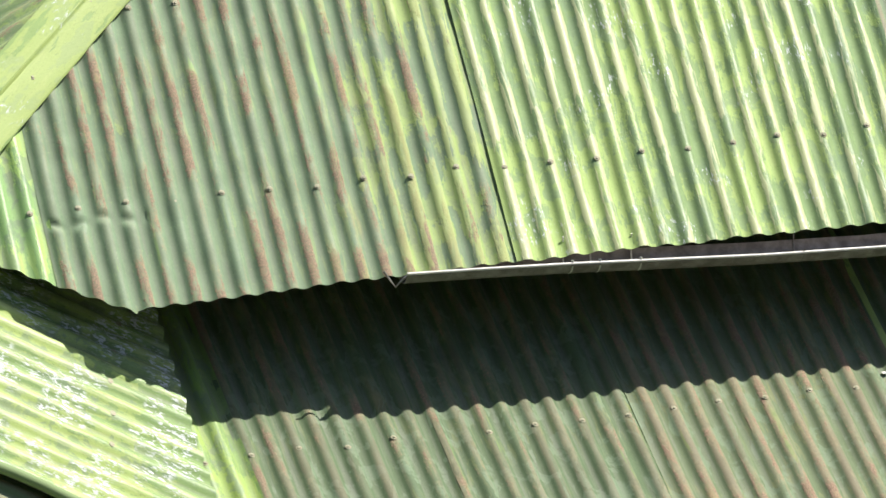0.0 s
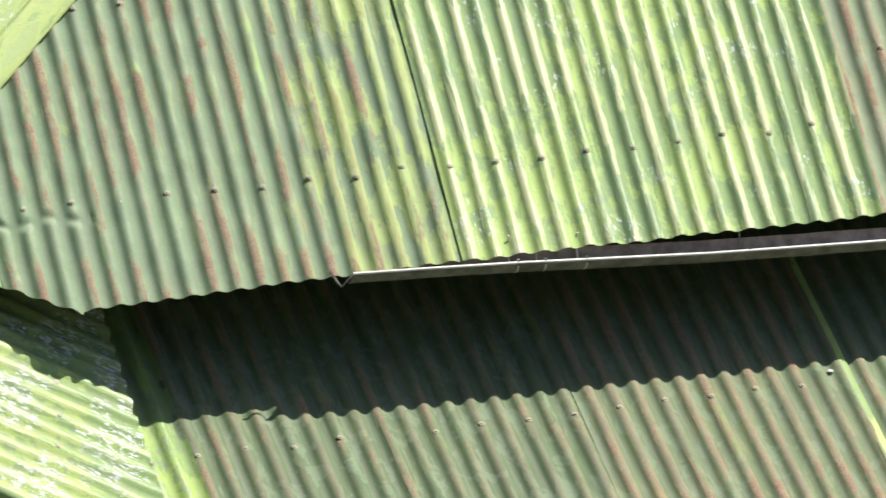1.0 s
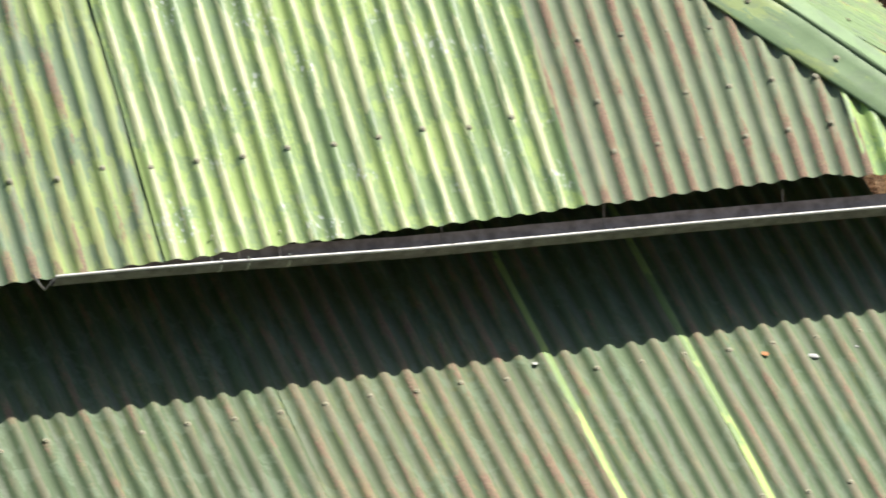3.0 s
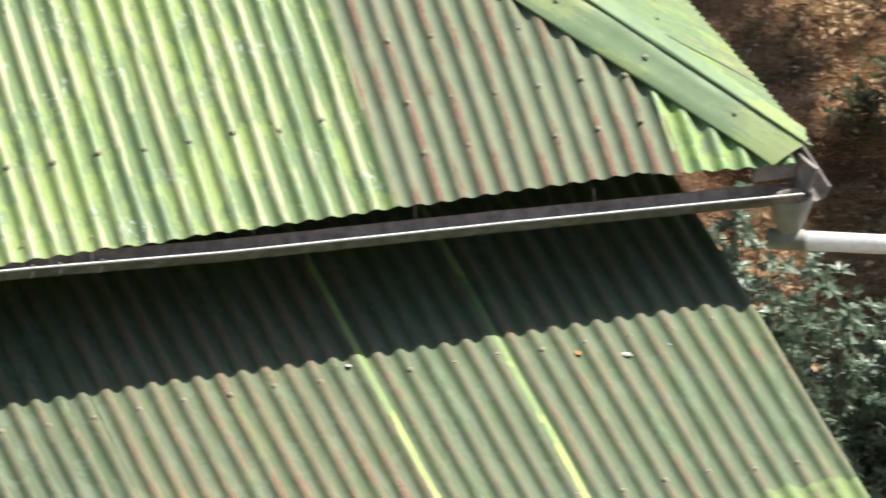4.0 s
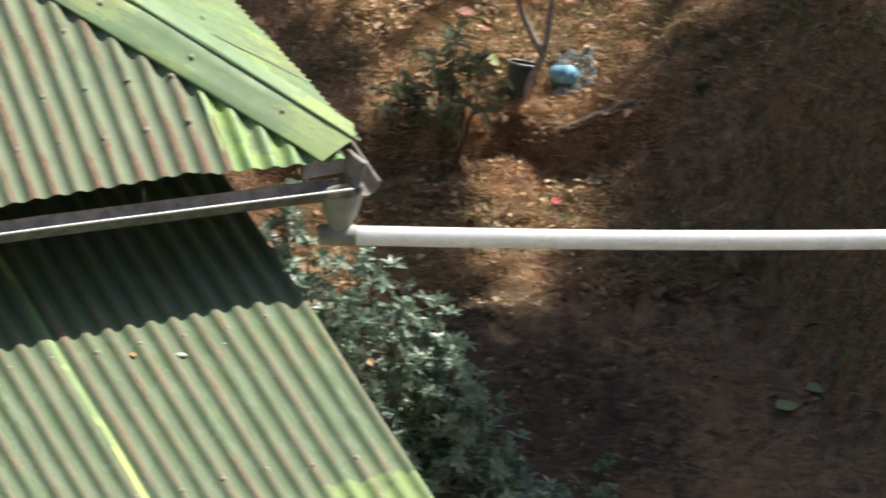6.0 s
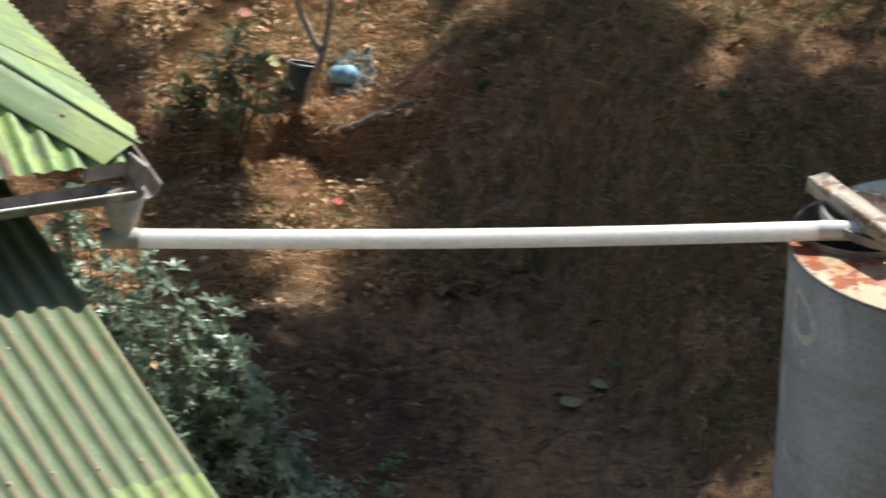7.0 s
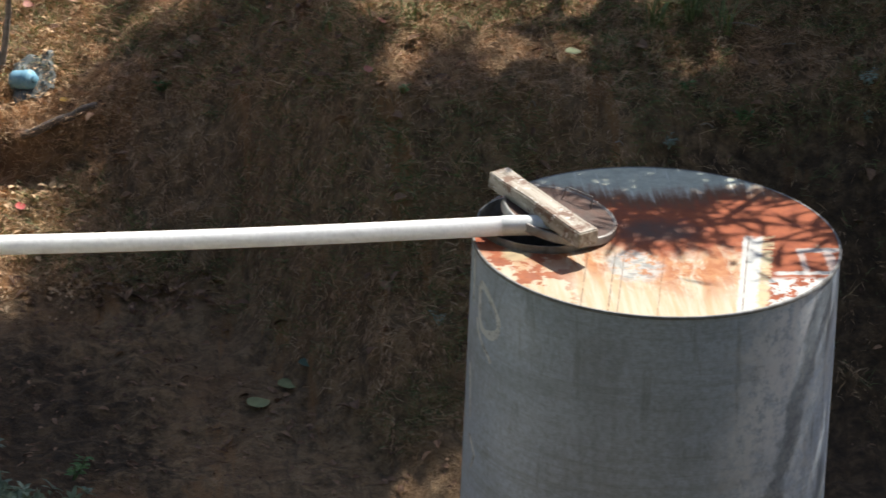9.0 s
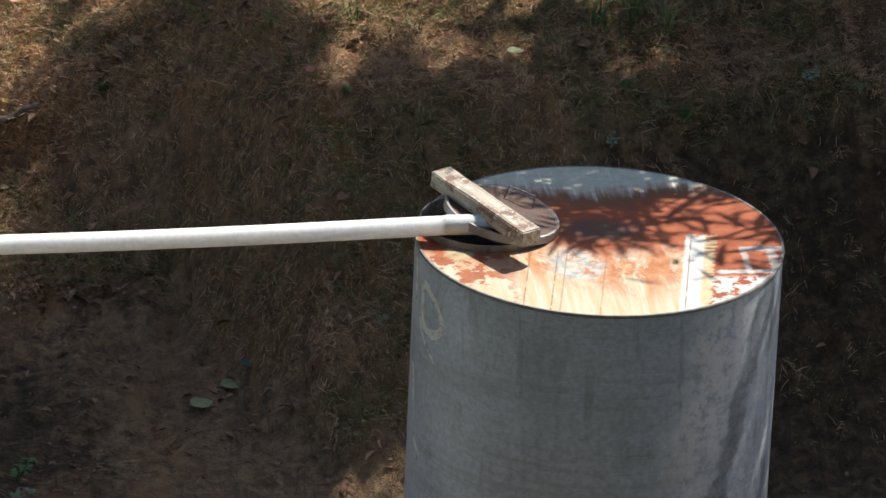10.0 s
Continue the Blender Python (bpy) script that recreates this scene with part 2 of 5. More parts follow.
def part(name, bm, material, parent, label="", smooth=False):
    """Links a bmesh (or a mesh) as one object under a thing or a part."""
    if isinstance(bm, bmesh.types.BMesh):
        me = bpy.data.meshes.new(name)
        bm.to_mesh(me)
        bm.free()
        if material:
            me.materials.append(material)
        if smooth:
            me.shade_smooth()
    else:
        me = bm
    ob = new(name, me)
    if parent:
        ob.parent = parent
        ob.matrix_parent_inverse = parent.matrix_world.inverted()
    if label:
        ob["label"] = label
    return ob


def box(sx, sy, sz, bevel=0.0, at=Matrix()):
    bm = bmesh.new()
    bmesh.ops.create_cube(bm, size=1)
    bmesh.ops.scale(bm, vec=(sx, sy, sz), verts=bm.verts)
    if bevel:
        bmesh.ops.bevel(bm, geom=bm.edges[:], offset=bevel, segments=2, affect="EDGES")
    bmesh.ops.transform(bm, matrix=at, verts=bm.verts)
    return bm


def tube(points, radius, sides=14, closed_ends=True, inner=0.0):
    """A round bar (or, with inner, a pipe) along a line of points."""
    pts = [Vector(p) for p in points]
    verts, faces = [], []
    rings = []
    radii = radius if isinstance(radius, (list, tuple)) else [radius] * len(pts)
    for i, p in enumerate(pts):
        d = (pts[min(i + 1, len(pts) - 1)] - pts[max(i - 1, 0)]).normalized()
        a = d.orthogonal().normalized() if i == 0 else (a - d * a.dot(d)).normalized()
        b = d.cross(a)
        ring = []
        for k in range(sides):
            w = 2 * math.pi * k / sides
            ring.append(len(verts))
            verts.append(p + (a * math.cos(w) + b * math.sin(w)) * radii[i])
        rings.append(ring)
    for r0, r1 in zip(rings, rings[1:]):
        for k in range(sides):
            faces.append((r0[k], r0[(k + 1) % sides], r1[(k + 1) % sides], r1[k]))
    if closed_ends:
        faces.append(tuple(reversed(rings[0])))
        faces.append(tuple(rings[-1]))
    return verts, faces


def frame_matrix(origin, ax, ay, az):
    m = Matrix.Identity(4)
    for i, v in enumerate((ax, ay, az)):
        for j in range(3):
            m[j][i] = v[j]
    m.translation = origin
    return m


PITCH, AMP = 0.0762, 0.0081


class Slope:
    """A roof plane: across (u), down (v) and out of it (w)."""

    def __init__(self, origin, u, v):
        self.o, self.u, self.v = Vector(origin), Vector(u).normalized(), Vector(v).normalized()
        self.w = self.u.cross(self.v).normalized()
        if self.w.z < 0:
            self.w = -self.w

    def at(self, u, v, w=0.0):
        return self.o + self.u * u + self.v * v + self.w * w

    def matrix(self, u, v, w=0.0):
        return frame_matrix(self.at(u, v, w), self.u, -self.v, self.u.cross(-self.v))


def sheet_mesh(name, slope, u0, u1, top, bottom, mat, phase, lift=0.0, seed=0, dents=0.0018, per=12, step=0.05, turn_edge=0.0, crease=None):
    """One corrugated sheet between two edges given as functions of u, with a real thickness."""
    cols = []
    n = max(2, int(round((u1 - u0) / PITCH * per)))
    us = [u0 + (u1 - u0) * i / n for i in range(n + 1)]
    span = max(bottom(u) - top(u) for u in us)
    rows_n = max(2, int(span / step))
    verts, faces, uvs, crests = [], [], [], []
    thick = 0.0011
    for layer in (0, 1):
        for u in us:
            t, b = top(u), bottom(u)
            for j in range(rows_n + 1):
                v = t + (b - t) * j / rows_n
                w0 = 2 * math.pi * (u - phase) / PITCH
                wave = (math.cos(w0) - 0.06 * math.cos(3 * w0)) / 0.94
                buckle = noise.noise(Vector((u * 2.2 + seed * 7.1, v * 2.6, seed))) * dents * 2 + noise.noise(Vector((u * 9 + seed * 3.3, v * 10, seed + 5))) * dents
                shift = noise.noise(Vector((u * 1.3 + seed, v * 1.7, 9.0 + seed))) * 0.004
                rag = noise.noise(Vector((u * 6, seed * 2.7, 3))) * 0.006 * (j == rows_n)
                w = AMP * wave + buckle + lift - layer * thick
                if crease and crease[0] < u < crease[1]:
                    w -= 0.0125 * (0.5 + 0.5 * wave) * math.exp(-((v - crease[2] - 0.012 * math.sin(u * 31)) / 0.016) ** 2)
                if turn_edge and u - u0 < PITCH * 0.6:
                    w += turn_edge * (1 - (u - u0) / (PITCH * 0.6))
                verts.append(slope.at(u + shift, v + rag, w))
                uvs.append((u + seed * 3.17, v))
                crests.append(0.5 + 0.5 * wave)
    m = rows_n + 1
    size = (n + 1) * m
    for i in range(n):
        for j in range(rows_n):
            a, b, c, d = i * m + j, (i + 1) * m + j, (i + 1) * m + j + 1, i * m + j + 1
            faces.append((a, d, c, b))
            faces.append((size + a, size + b, size + c, size + d))
    rim = [i * m for i in range(n + 1)] + [n * m + j for j in range(1, m)] + [i * m + rows_n for i in range(n - 1, -1, -1)] + [j for j in range(rows_n - 1, 0, -1)]
    for p, q in zip(rim, rim[1:] + rim[:1]):
        faces.append((p, q, size + q, size + p))
    me = mesh_of(name, verts, faces, mat, True)
    layer = me.uv_layers.new(name="UVMap")
    idx = np.zeros(len(me.loops), dtype=np.int32)
    me.loops.foreach_get("vertex_index", idx)
    layer.data.foreach_set("uv", np.array(uvs, dtype=np.float32)[idx].ravel())
    at = me.attributes.new("crest", "FLOAT", "POINT")
    at.data.foreach_set("value", np.array(crests, dtype=np.float32))
    return me


def bolt_mesh():
    bm = bmesh.new()
    bmesh.ops.create_cone(bm, cap_ends=True, segments=12, radius1=0.0104, radius2=0.0086, depth=0.0018, matrix=Matrix.Translation((0, 0, 0.0004)))
    bmesh.ops.create_cone(bm, cap_ends=True, segments=6, radius1=0.0056, radius2=0.0044, depth=0.0034, matrix=Matrix.Translation((0, 0, 0.0026)))
    me = bpy.data.meshes.new("bolt")
    bm.to_mesh(me)
    bm.free()
    me.materials.append(BOLT)
    return me


BOLT_MESH = bolt_mesh()


def bolt(slope, u, v, parent, w=AMP):
    ob = part("bolt", BOLT_MESH, None, parent)
    ob.matrix_world = slope.matrix(u, v, w) @ pose(0, 0, 0, random.uniform(-7, 7), random.uniform(-7, 7), random.uniform(0, 60))
    return ob


def line(u0, v0, u1, v1):
    """v as a function of u along a straight edge."""
    return lambda u: v0 + (v1 - v0) * (u - u0) / (u1 - u0)


# ---- the ground: a cut bank behind the house and tank, hillsides round about ----
def bank_shift(x):
    """Towards the tank the bank comes forward."""
    s = min(1.0, max(0.0, (x - 2.0) / 0.75))
    return s * s * (3 - 2 * s)


def bank_foot(x):
    return 24.55 - 1.5 * bank_shift(x) + 0.30 * noise.noise(Vector((x * 0.35, 3.0, 1.0))) + 0.14 * noise.noise(Vector((x * 1.3, 8.0, 2.0)))


def bank_brow(x):
    return 0.66 + 0.55 * bank_shift(x) + 0.10 * noise.noise(Vector((x * 1.1, 4.0, 6.0)))


def knots(x, pts):
    """Straight runs from knot to knot."""
    for (a, p), (b, q) in zip(pts, pts[1:]):
        if x <= b:
            return p + (q - p) * min(1.0, max(0.0, (x - a) / (b - a)))
    return pts[-1][1]


def ledge_line(x):
    """The edge of the small terrace that carries the shrub, the branch and the can."""
    return knots(x, ((0.3, 25.30), (0.62, 25.34), (0.95, 25.48), (1.2, 25.66), (1.4, 25.50), (1.7, 25.40))) + 0.05 * noise.noise(Vector((x * 4, 2.0, 5.0))) + 0.025 * noise.noise(Vector((x * 13, 7.0, 1.0)))


def ledge_drop(x, y, foot):
    """How far the ground lies lower in front of the terrace."""
    edge = ledge_line(x)
    if y >= edge or y < foot - 0.25:
        return 0.0
    s = min(1.0, max(0.0, (x - 0.0) / 0.3)) * min(1.0, max(0.0, (1.85 - x) / 0.22))
    face = min(1.0, (edge - y) / 0.045)
    return 0.19 * s * face * (y - foot + 0.25) / (edge - foot + 0.25)


def ground_height(x, y):
    foot = bank_foot(x)
    z = -0.5
    right_side = min(1.0, max(0.0, (x - 1.3) / 0.9))
    right_side = right_side * right_side * (3 - 2 * right_side)
    steep = 0.42 + 0.45 * right_side
    if y > foot - 0.25:
        d = y - foot + 0.25
        soft = d * d / 1.0 if d < 0.5 else d - 0.25
        brow = bank_brow(x)
        z += min(soft, brow) * steep
        if soft > brow:
            z += min(soft - brow, 3.0) * 0.24
        if soft > brow + 3.0:
            z += (soft - brow - 3.0) * 0.42 if y < 60 else (60 - foot - 3.7) * 0.42 + (y - 60) * 0.18
    z -= ledge_drop(x, y, foot)
    # unseen slope at the camera's side, steepened behind it to block low sky
    if y < 14.5:
        z += (14.5 - max(y, -40)) * 0.655 + max(0.0, -2 - max(y, -40)) * 0.5
    near = max(0.0, 1 - abs(y - 25) / 14) * max(0.0, 1 - abs(x - 2) / 20)
    z += near * (0.06 * noise.noise(Vector((x * 1.7, y * 1.7, 0))) + 0.05 * noise.noise(Vector((x * 4.3, y * 4.3, 4))) + 0.042 * noise.noise(Vector((x * 10, y * 10, 7))) + 0.022 * noise.noise(Vector((x * 27, y * 27, 2))))
    if x > 1.5 and foot - 0.2 < y < foot + 2.2:
        z += 0.055 * min(1.0, (x - 1.5) / 0.4) * noise.noise(Vector((x * 7.5, y * 1.1, 12))) + 0.03 * noise.noise(Vector((x * 19, y * 3.0, 15)))
    z += 3.0 * noise.noise(Vector((x * 0.02, y * 0.02, 5))) * min(1.0, max(0.0, (abs(x) + abs(y - 20) - 25) / 60))
    return z


def ground():
    def axis(knots):
        out = []
        for (a, b, s) in knots:
            k = max(1, int(round((b - a) / s)))
            out += [a + (b - a) * i / k for i in range(k)]
        return out + [knots[-1][1]]

    xs = axis([(-600, -100, 100), (-100, -20, 10), (-20, -2, 1.0), (-2, 0, 0.25), (0, 6.2, 0.05), (6.2, 10, 0.4), (10, 30, 2), (30, 100, 10), (100, 600, 100)])
    ys = axis([(-500, -100, 80), (-100, -10, 10), (-10, 14, 2), (14, 20, 0.5), (20, 22.5, 0.12), (22.5, 26.6, 0.04), (26.6, 27.2, 0.1), (27.2, 30, 0.2), (30, 60, 2), (60, 120, 10), (120, 900, 80)])
    verts = [(x, y, ground_height(x, y)) for x in xs for y in ys]
    m = len(ys)
    faces = [(i * m + j, (i + 1) * m + j, (i + 1) * m + j + 1, i * m + j + 1) for i in range(len(xs) - 1) for j in range(m - 1)]
    m = Nodes("earth_bank", 0.95, spec=0.2)
    v = m.coords("Object")
    n1, n2, n3 = m.noise(v, 1.6, 4), m.noise(v, 14, 6, 0.7), m.noise(v, 70, 4, 0.7)
    col = m.mix(m.ramp(n2, 0.3, 0.7), (0.165, 0.115, 0.070), (0.48, 0.315, 0.175))
    col = m.mix(m.ramp(n1, 0.45, 0.65, 0, 0.6), col, (0.31, 0.18, 0.10))
    col = m.mix(m.ramp(n3, 0.55, 0.7, 0, 0.7), col, (0.46, 0.34, 0.20))
    clod = m.voronoi(m.coords("Object", (1, 1, 1)), 34)
    # washed-down streaks on the steep cut
    wash = m.noise(m.coords("Object", (11, 1.8, 1.2)), 1.0, 6, 0.72, 0.5)
    col = m.mix(m.ramp(wash, 0.52, 0.64, 0, 0.6), col, (0.12, 0.085, 0.058))
    clay = m.noise(m.coords("Object", (6, 1.2, 0.8)), 1.0, 5, 0.68, 0.4)
    col = m.mix(m.ramp(clay, 0.56, 0.66, 0, 0.75), col, (0.44, 0.24, 0.11))
    # shade painted on the soil by the bushes and at the cut's far end
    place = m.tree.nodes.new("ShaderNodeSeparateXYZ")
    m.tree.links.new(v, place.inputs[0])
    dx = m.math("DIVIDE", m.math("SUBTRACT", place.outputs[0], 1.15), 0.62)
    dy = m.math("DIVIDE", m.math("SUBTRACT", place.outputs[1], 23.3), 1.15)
    shade_reach = m.math("ADD", m.math("SQRT", m.math("ADD", m.math("MULTIPLY", dx, dx), m.math("MULTIPLY", dy, dy))), m.math("ADD", m.math("MULTIPLY", m.math("SUBTRACT", n1, 0.5), 1.6), m.math("MULTIPLY", m.math("SUBTRACT", n2, 0.5), 0.7)))
    soil_shade = m.math("MAXIMUM", m.ramp(shade_reach, 1.45, 0.5), m.math("MULTIPLY", m.ramp(m.math("ADD", place.outputs[0], m.math("MULTIPLY", m.math("SUBTRACT", n1, 0.5), 0.9)), 3.55, 4.0), m.ramp(m.math("ADD", place.outputs[1], m.math("MULTIPLY", m.math("SUBTRACT", n2, 0.5), 0.6)), 24.35, 23.8, 0.25, 1.0)))
    col = m.mix(m.math("MULTIPLY", soil_shade, m.ramp(n2, 0.3, 0.7, 0.9, 0.6)), col, (0.056, 0.041, 0.030))
    # the unseen slope across from the house, overgrown and dark to limit bounced light
    sep = m.tree.nodes.new("ShaderNodeSeparateXYZ")
    m.tree.links.new(v, sep.inputs[0])
    grown = m.mix(m.ramp(n2, 0.35, 0.65), (0.034, 0.040, 0.026), (0.060, 0.068, 0.042))
    far = m.ramp(m.math("ADD", sep.outputs[1], m.math("MULTIPLY", n1, 2.0)), 18.5, 17.0)
    col = m.mix(m.math("MAXIMUM", far, m.ramp(sep.outputs[1], 28.0, 31.0)), col, grown)
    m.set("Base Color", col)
    m.bump(m.math("SUBTRACT", m.math("ADD", n2, m.math("MULTIPLY", n3, 0.5)), m.math("MULTIPLY", clod, 0.12)), 1.0, 0.05)
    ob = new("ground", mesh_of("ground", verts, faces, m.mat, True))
    return tagged(ob, "bare brown earth bank with dry grass and leaf litter", "ground", kind="structure")


ground()

# ---- the house: a hipped upper roof over a lower roof, all of painted corrugated iron ----
TH = radians(27)
U = Vector((math.cos(TH), math.sin(TH), 0))
N = Vector((math.sin(TH), -math.cos(TH), 0))
UP = Vector((0, 0, 1))
EAVE = Vector((-2.115, 18.88, 2.026))


def slope_of(origin, across, out, degrees):
    a = radians(degrees)
    return Slope(origin, across, out * math.cos(a) - UP * math.sin(a))


front = slope_of(EAVE, U, N, 38)
low = slope_of((-2.1003, 18.727, 1.597), U, N, 18)
house = tagged(new("house"), "low house with faded green corrugated iron roofs in two tiers", "house")
house.location = EAVE + U * 0.6 - N * 1.2 - UP * 2.5
bpy.context.view_layer.update()
RIDGE = -2.05


def hip_left(u):
    return -0.66 - 0.97 * (u + 1.50)


def hip_right(u):
    return -0.62 + 1.03 * (u - 2.17)


def upper_top(u):
    return max(RIDGE, hip_left(u), hip_right(u))


def upper_bottom(u):
    if u < -1.225:
        return 0.042 + (u + 1.225) * 0.55
    if u > 2.3:
        return 0.012 + (u - 2.3) * 0.07
    return 0.03 * max(0.0, -u / 1.2) ** 1.5


def roof_sheet(slope, u0, u1, top, bottom, mat, phase, lift, seed, label, bolts=(), every=2, **more):
    ob = part("roof_sheet", sheet_mesh("roof_sheet", slope, u0, u1, top, bottom, mat, phase, lift, seed, **more), None, house, label)
    k0 = math.ceil((u0 + 0.02 - phase) / PITCH)
    for v in bolts:
        k = k0
        while phase + k * PITCH < u1 - 0.02:
            u = phase + k * PITCH
            if k % every == 0 and top(u) + 0.05 < v < bottom(u) - 0.02:
                bolt(slope, u, v + random.uniform(-0.012, 0.012), ob, AMP + lift)
            k += 1
    return ob


def upper_sheets():
    plan = [
        (-2.05, -1.43, PAINT_EDGE, 0.0000, "bright green corrugated roof sheet"),
        (-1.45, 0.02, PAINT_GRADED, 0.0022, "faded green corrugated roof sheet, yellowed and streaked with rust"),
        (0.0, 1.405, PAINT_BRIGHT, 0.0060, "glossy yellow-green corrugated roof sheet"),
        (1.39, 2.41, PAINT_FADED, 0.0030, "faded green corrugated roof sheet streaked with rust"),
        (2.39, 2.80, PAINT_EDGE, 0.0020, "bright green corrugated roof sheet"),
    ]
    for i, (a, b, mat, lift, label) in enumerate(plan):
        rows = (-0.33, -1.0, -1.7) if i != 3 else (-0.18, -0.36, -0.58, -1.2)
        roof_sheet(front, a, b, upper_top, upper_bottom, mat, 0.036, lift, i + 1, label, rows, dents=0.0036 if i == 1 else 0.0018, step=0.02 if i == 1 else 0.05, crease=(-1.44, -1.12, -0.285) if i == 1 else None, turn_edge=0.005 if i == 2 else 0.0)


upper_sheets()


TOPW = 0.0138


# the side slopes, beyond the hips
def side_slopes():
    right_foot = front.at(2.845, -0.04, TOPW)
    right = slope_of(right_foot, -N, U, 32.4)      # across runs back from the front corner
    def r_top(a):
        return -min(1.47 * a + 0.0, 1.9)
    def r_bottom(a):
        return (0.045 + 0.31 * a if a < 2.2 else 0.73) + 0.026 * (((a - 0.01) / PITCH) % 1.0 - 0.5)
    for i, (a, b) in enumerate(((0.0, 0.72), (0.70, 1.42), (1.40, 2.12), (2.10, 2.82))):
        roof_sheet(right, a, b, r_top, r_bottom, PAINT_SIDE, 0.03, 0.002 * (i % 2), 20 + i, "green corrugated roof sheet of the side slope", (-0.1,), every=3)
    left_foot = front.at(-2.09, -0.20, TOPW)
    left = slope_of(left_foot, -N, -U, 27.8)
    def l_top(a):
        return -min(1.675 * a, 2.3)
    for i, (a, b) in enumerate(((0.0, 0.72), (0.70, 1.42), (1.40, 2.12))):
        roof_sheet(left, a, b, l_top, lambda a: 0.05, PAINT_EDGE if i == 0 else PAINT_MIXED, 0.03, 0.002 * (i % 2), 30 + i, "green corrugated roof sheet of the side slope", (-0.3,), every=3)
    return right, left


right, left = side_slopes()


# hip caps: a folded strip along each hip
def hip_cap(points_low, points_fold, points_far, seed, label, paint, roll=0.012):
    """A bent metal strip through three edges, each given by two ends, with a rolled rib on the fold."""
    verts, uvs = [], []
    n = 26
    rows = []
    for i in range(n + 1):
        f = i / n
        lo = points_low[0].lerp(points_low[1], f)
        fo = points_fold[0].lerp(points_fold[1], f)
        fa = points_far[0].lerp(points_far[1], f)
        length = (points_fold[1] - points_fold[0]).length * f
        row = []
        chain = [lo + UP * 0.001, lo.lerp(fo, 0.04) + UP * 0.004, lo.lerp(fo, 0.35) + UP * 0.004, lo.lerp(fo, 0.7) + UP * 0.005, lo.lerp(fo, 0.88) + UP * 0.006]
        for k in range(7):
            w = math.pi * (k / 6)
            chain.append(fo + (fo - lo).normalized() * (-math.cos(w)) * roll + UP * (math.sin(w) * roll * 1.3 + 0.004))
        chain += [fo.lerp(fa, 0.2) + UP * 0.004, fo.lerp(fa, 0.6) + UP * 0.004, fa + UP * 0.001]
        dist = 0.0
        for k, p in enumerate(chain):
            if k:
                dist += (p - chain[k - 1]).length
            bend = noise.noise(Vector((length * 5 + seed, k * 0.6, seed))) * 0.005 + noise.noise(Vector((length * 17, k * 1.3, seed))) * 0.002
            row.append(p + UP * bend)
            uvs.append((dist + seed, length))
        rows.append(row)
    m = len(rows[0])
    for layer in (0, 1):
        for row in rows:
            for p in row:
                verts.append(p - UP * 0.0014 * layer)
    size = len(rows) * m
    faces = []
    for i in range(n):
        for j in range(m - 1):
            a, b, c, d = i * m + j, i * m + j + 1, (i + 1) * m + j + 1, (i + 1) * m + j
            faces += [(a, b, c, d), (size + a, size + d, size + c, size + b)]
    rim = [j for j in range(m)] + [i * m + m - 1 for i in range(1, n + 1)] + [n * m + j for j in range(m - 2, -1, -1)] + [i * m for i in range(n - 1, 0, -1)]
    for p, q in zip(rim, rim[1:] + rim[:1]):
        faces.append((p, size + p, size + q, q))
    me = mesh_of("hip_cap", verts, faces, paint, True)
    layer = me.uv_layers.new(name="UVMap")
    idx = np.zeros(len(me.loops), dtype=np.int32)
    me.loops.foreach_get("vertex_index", idx)
    layer.data.foreach_set("uv", np.array(uvs + uvs, dtype=np.float32)[idx].ravel())
    at = me.attributes.new("crest", "FLOAT", "POINT")
    at.data.foreach_set("value", np.full(len(me.vertices), 0.5, dtype=np.float32))
    cap = part("hip_cap", me, None, house, label)
    return cap


# right hip: lower edge, fold and far edge, from the ridge down to the corner
cap_r = hip_cap((front.at(0.72, RIDGE, TOPW), front.at(2.715, 0.045, TOPW)),
                (front.at(0.93, RIDGE - 0.02, TOPW + 0.02), front.at(2.848, -0.008, TOPW + 0.01)),
                (front.at(1.0, RIDGE - 0.10, TOPW), front.at(2.888, -0.085, TOPW - 0.03)), 3, "pale green folded hip flashing", PAINT_CAP, roll=0.008)
cap_l = hip_cap((front.at(0.05, RIDGE + 0.02, TOPW), front.at(-1.906, -0.20, TOPW)),
                (front.at(-0.03, RIDGE - 0.02, TOPW + 0.02), front.at(-2.07, -0.215, TOPW + 0.012)),
                (front.at(-0.10, RIDGE - 0.06, TOPW + 0.005), front.at(-2.20, -0.235, TOPW + 0.004)), 5, "pale yellow-green folded hip flashing", PAINT_CAP_YELLOW, roll=0.006)
for f in (0.30, 0.42, 0.55, 0.68, 0.80, 0.92):
    for cap, a, b in ((cap_r, (0.83, RIDGE), (2.80, 0.01)), (cap_l, (-0.15, RIDGE), (-1.97, -0.19))):
        bolt(front, a[0] + (b[0] - a[0]) * f, a[1] + (b[1] - a[1]) * f, cap, TOPW + 0.012)


# ridge, and a plain slope behind it, to close the roof
def roof_back():
    ridge_l, ridge_r = front.at(-0.15, RIDGE), front.at(0.85, RIDGE)
    part("ridge_cap", mesh_of("ridge_cap", *tube([ridge_l + UP * 0.01, ridge_r + UP * 0.01], 0.045, 12), PAINT_CAP, True), None, house, "rolled green ridge cap")
    back = slope_of(front.at(0, RIDGE), -U, -N, 30)
    for i in range(4):
        a = -2.9 + i * 1.2
        roof_sheet(back, a, a + 1.22, lambda u: max(0.02, abs(u + 0.35) * 0.9 - 0.45), lambda u: 2.4, PAINT_DULL, 0.03, 0.002 * (i % 2), 40 + i, "faded green corrugated roof sheet", step=0.3, per=6)


roof_back()


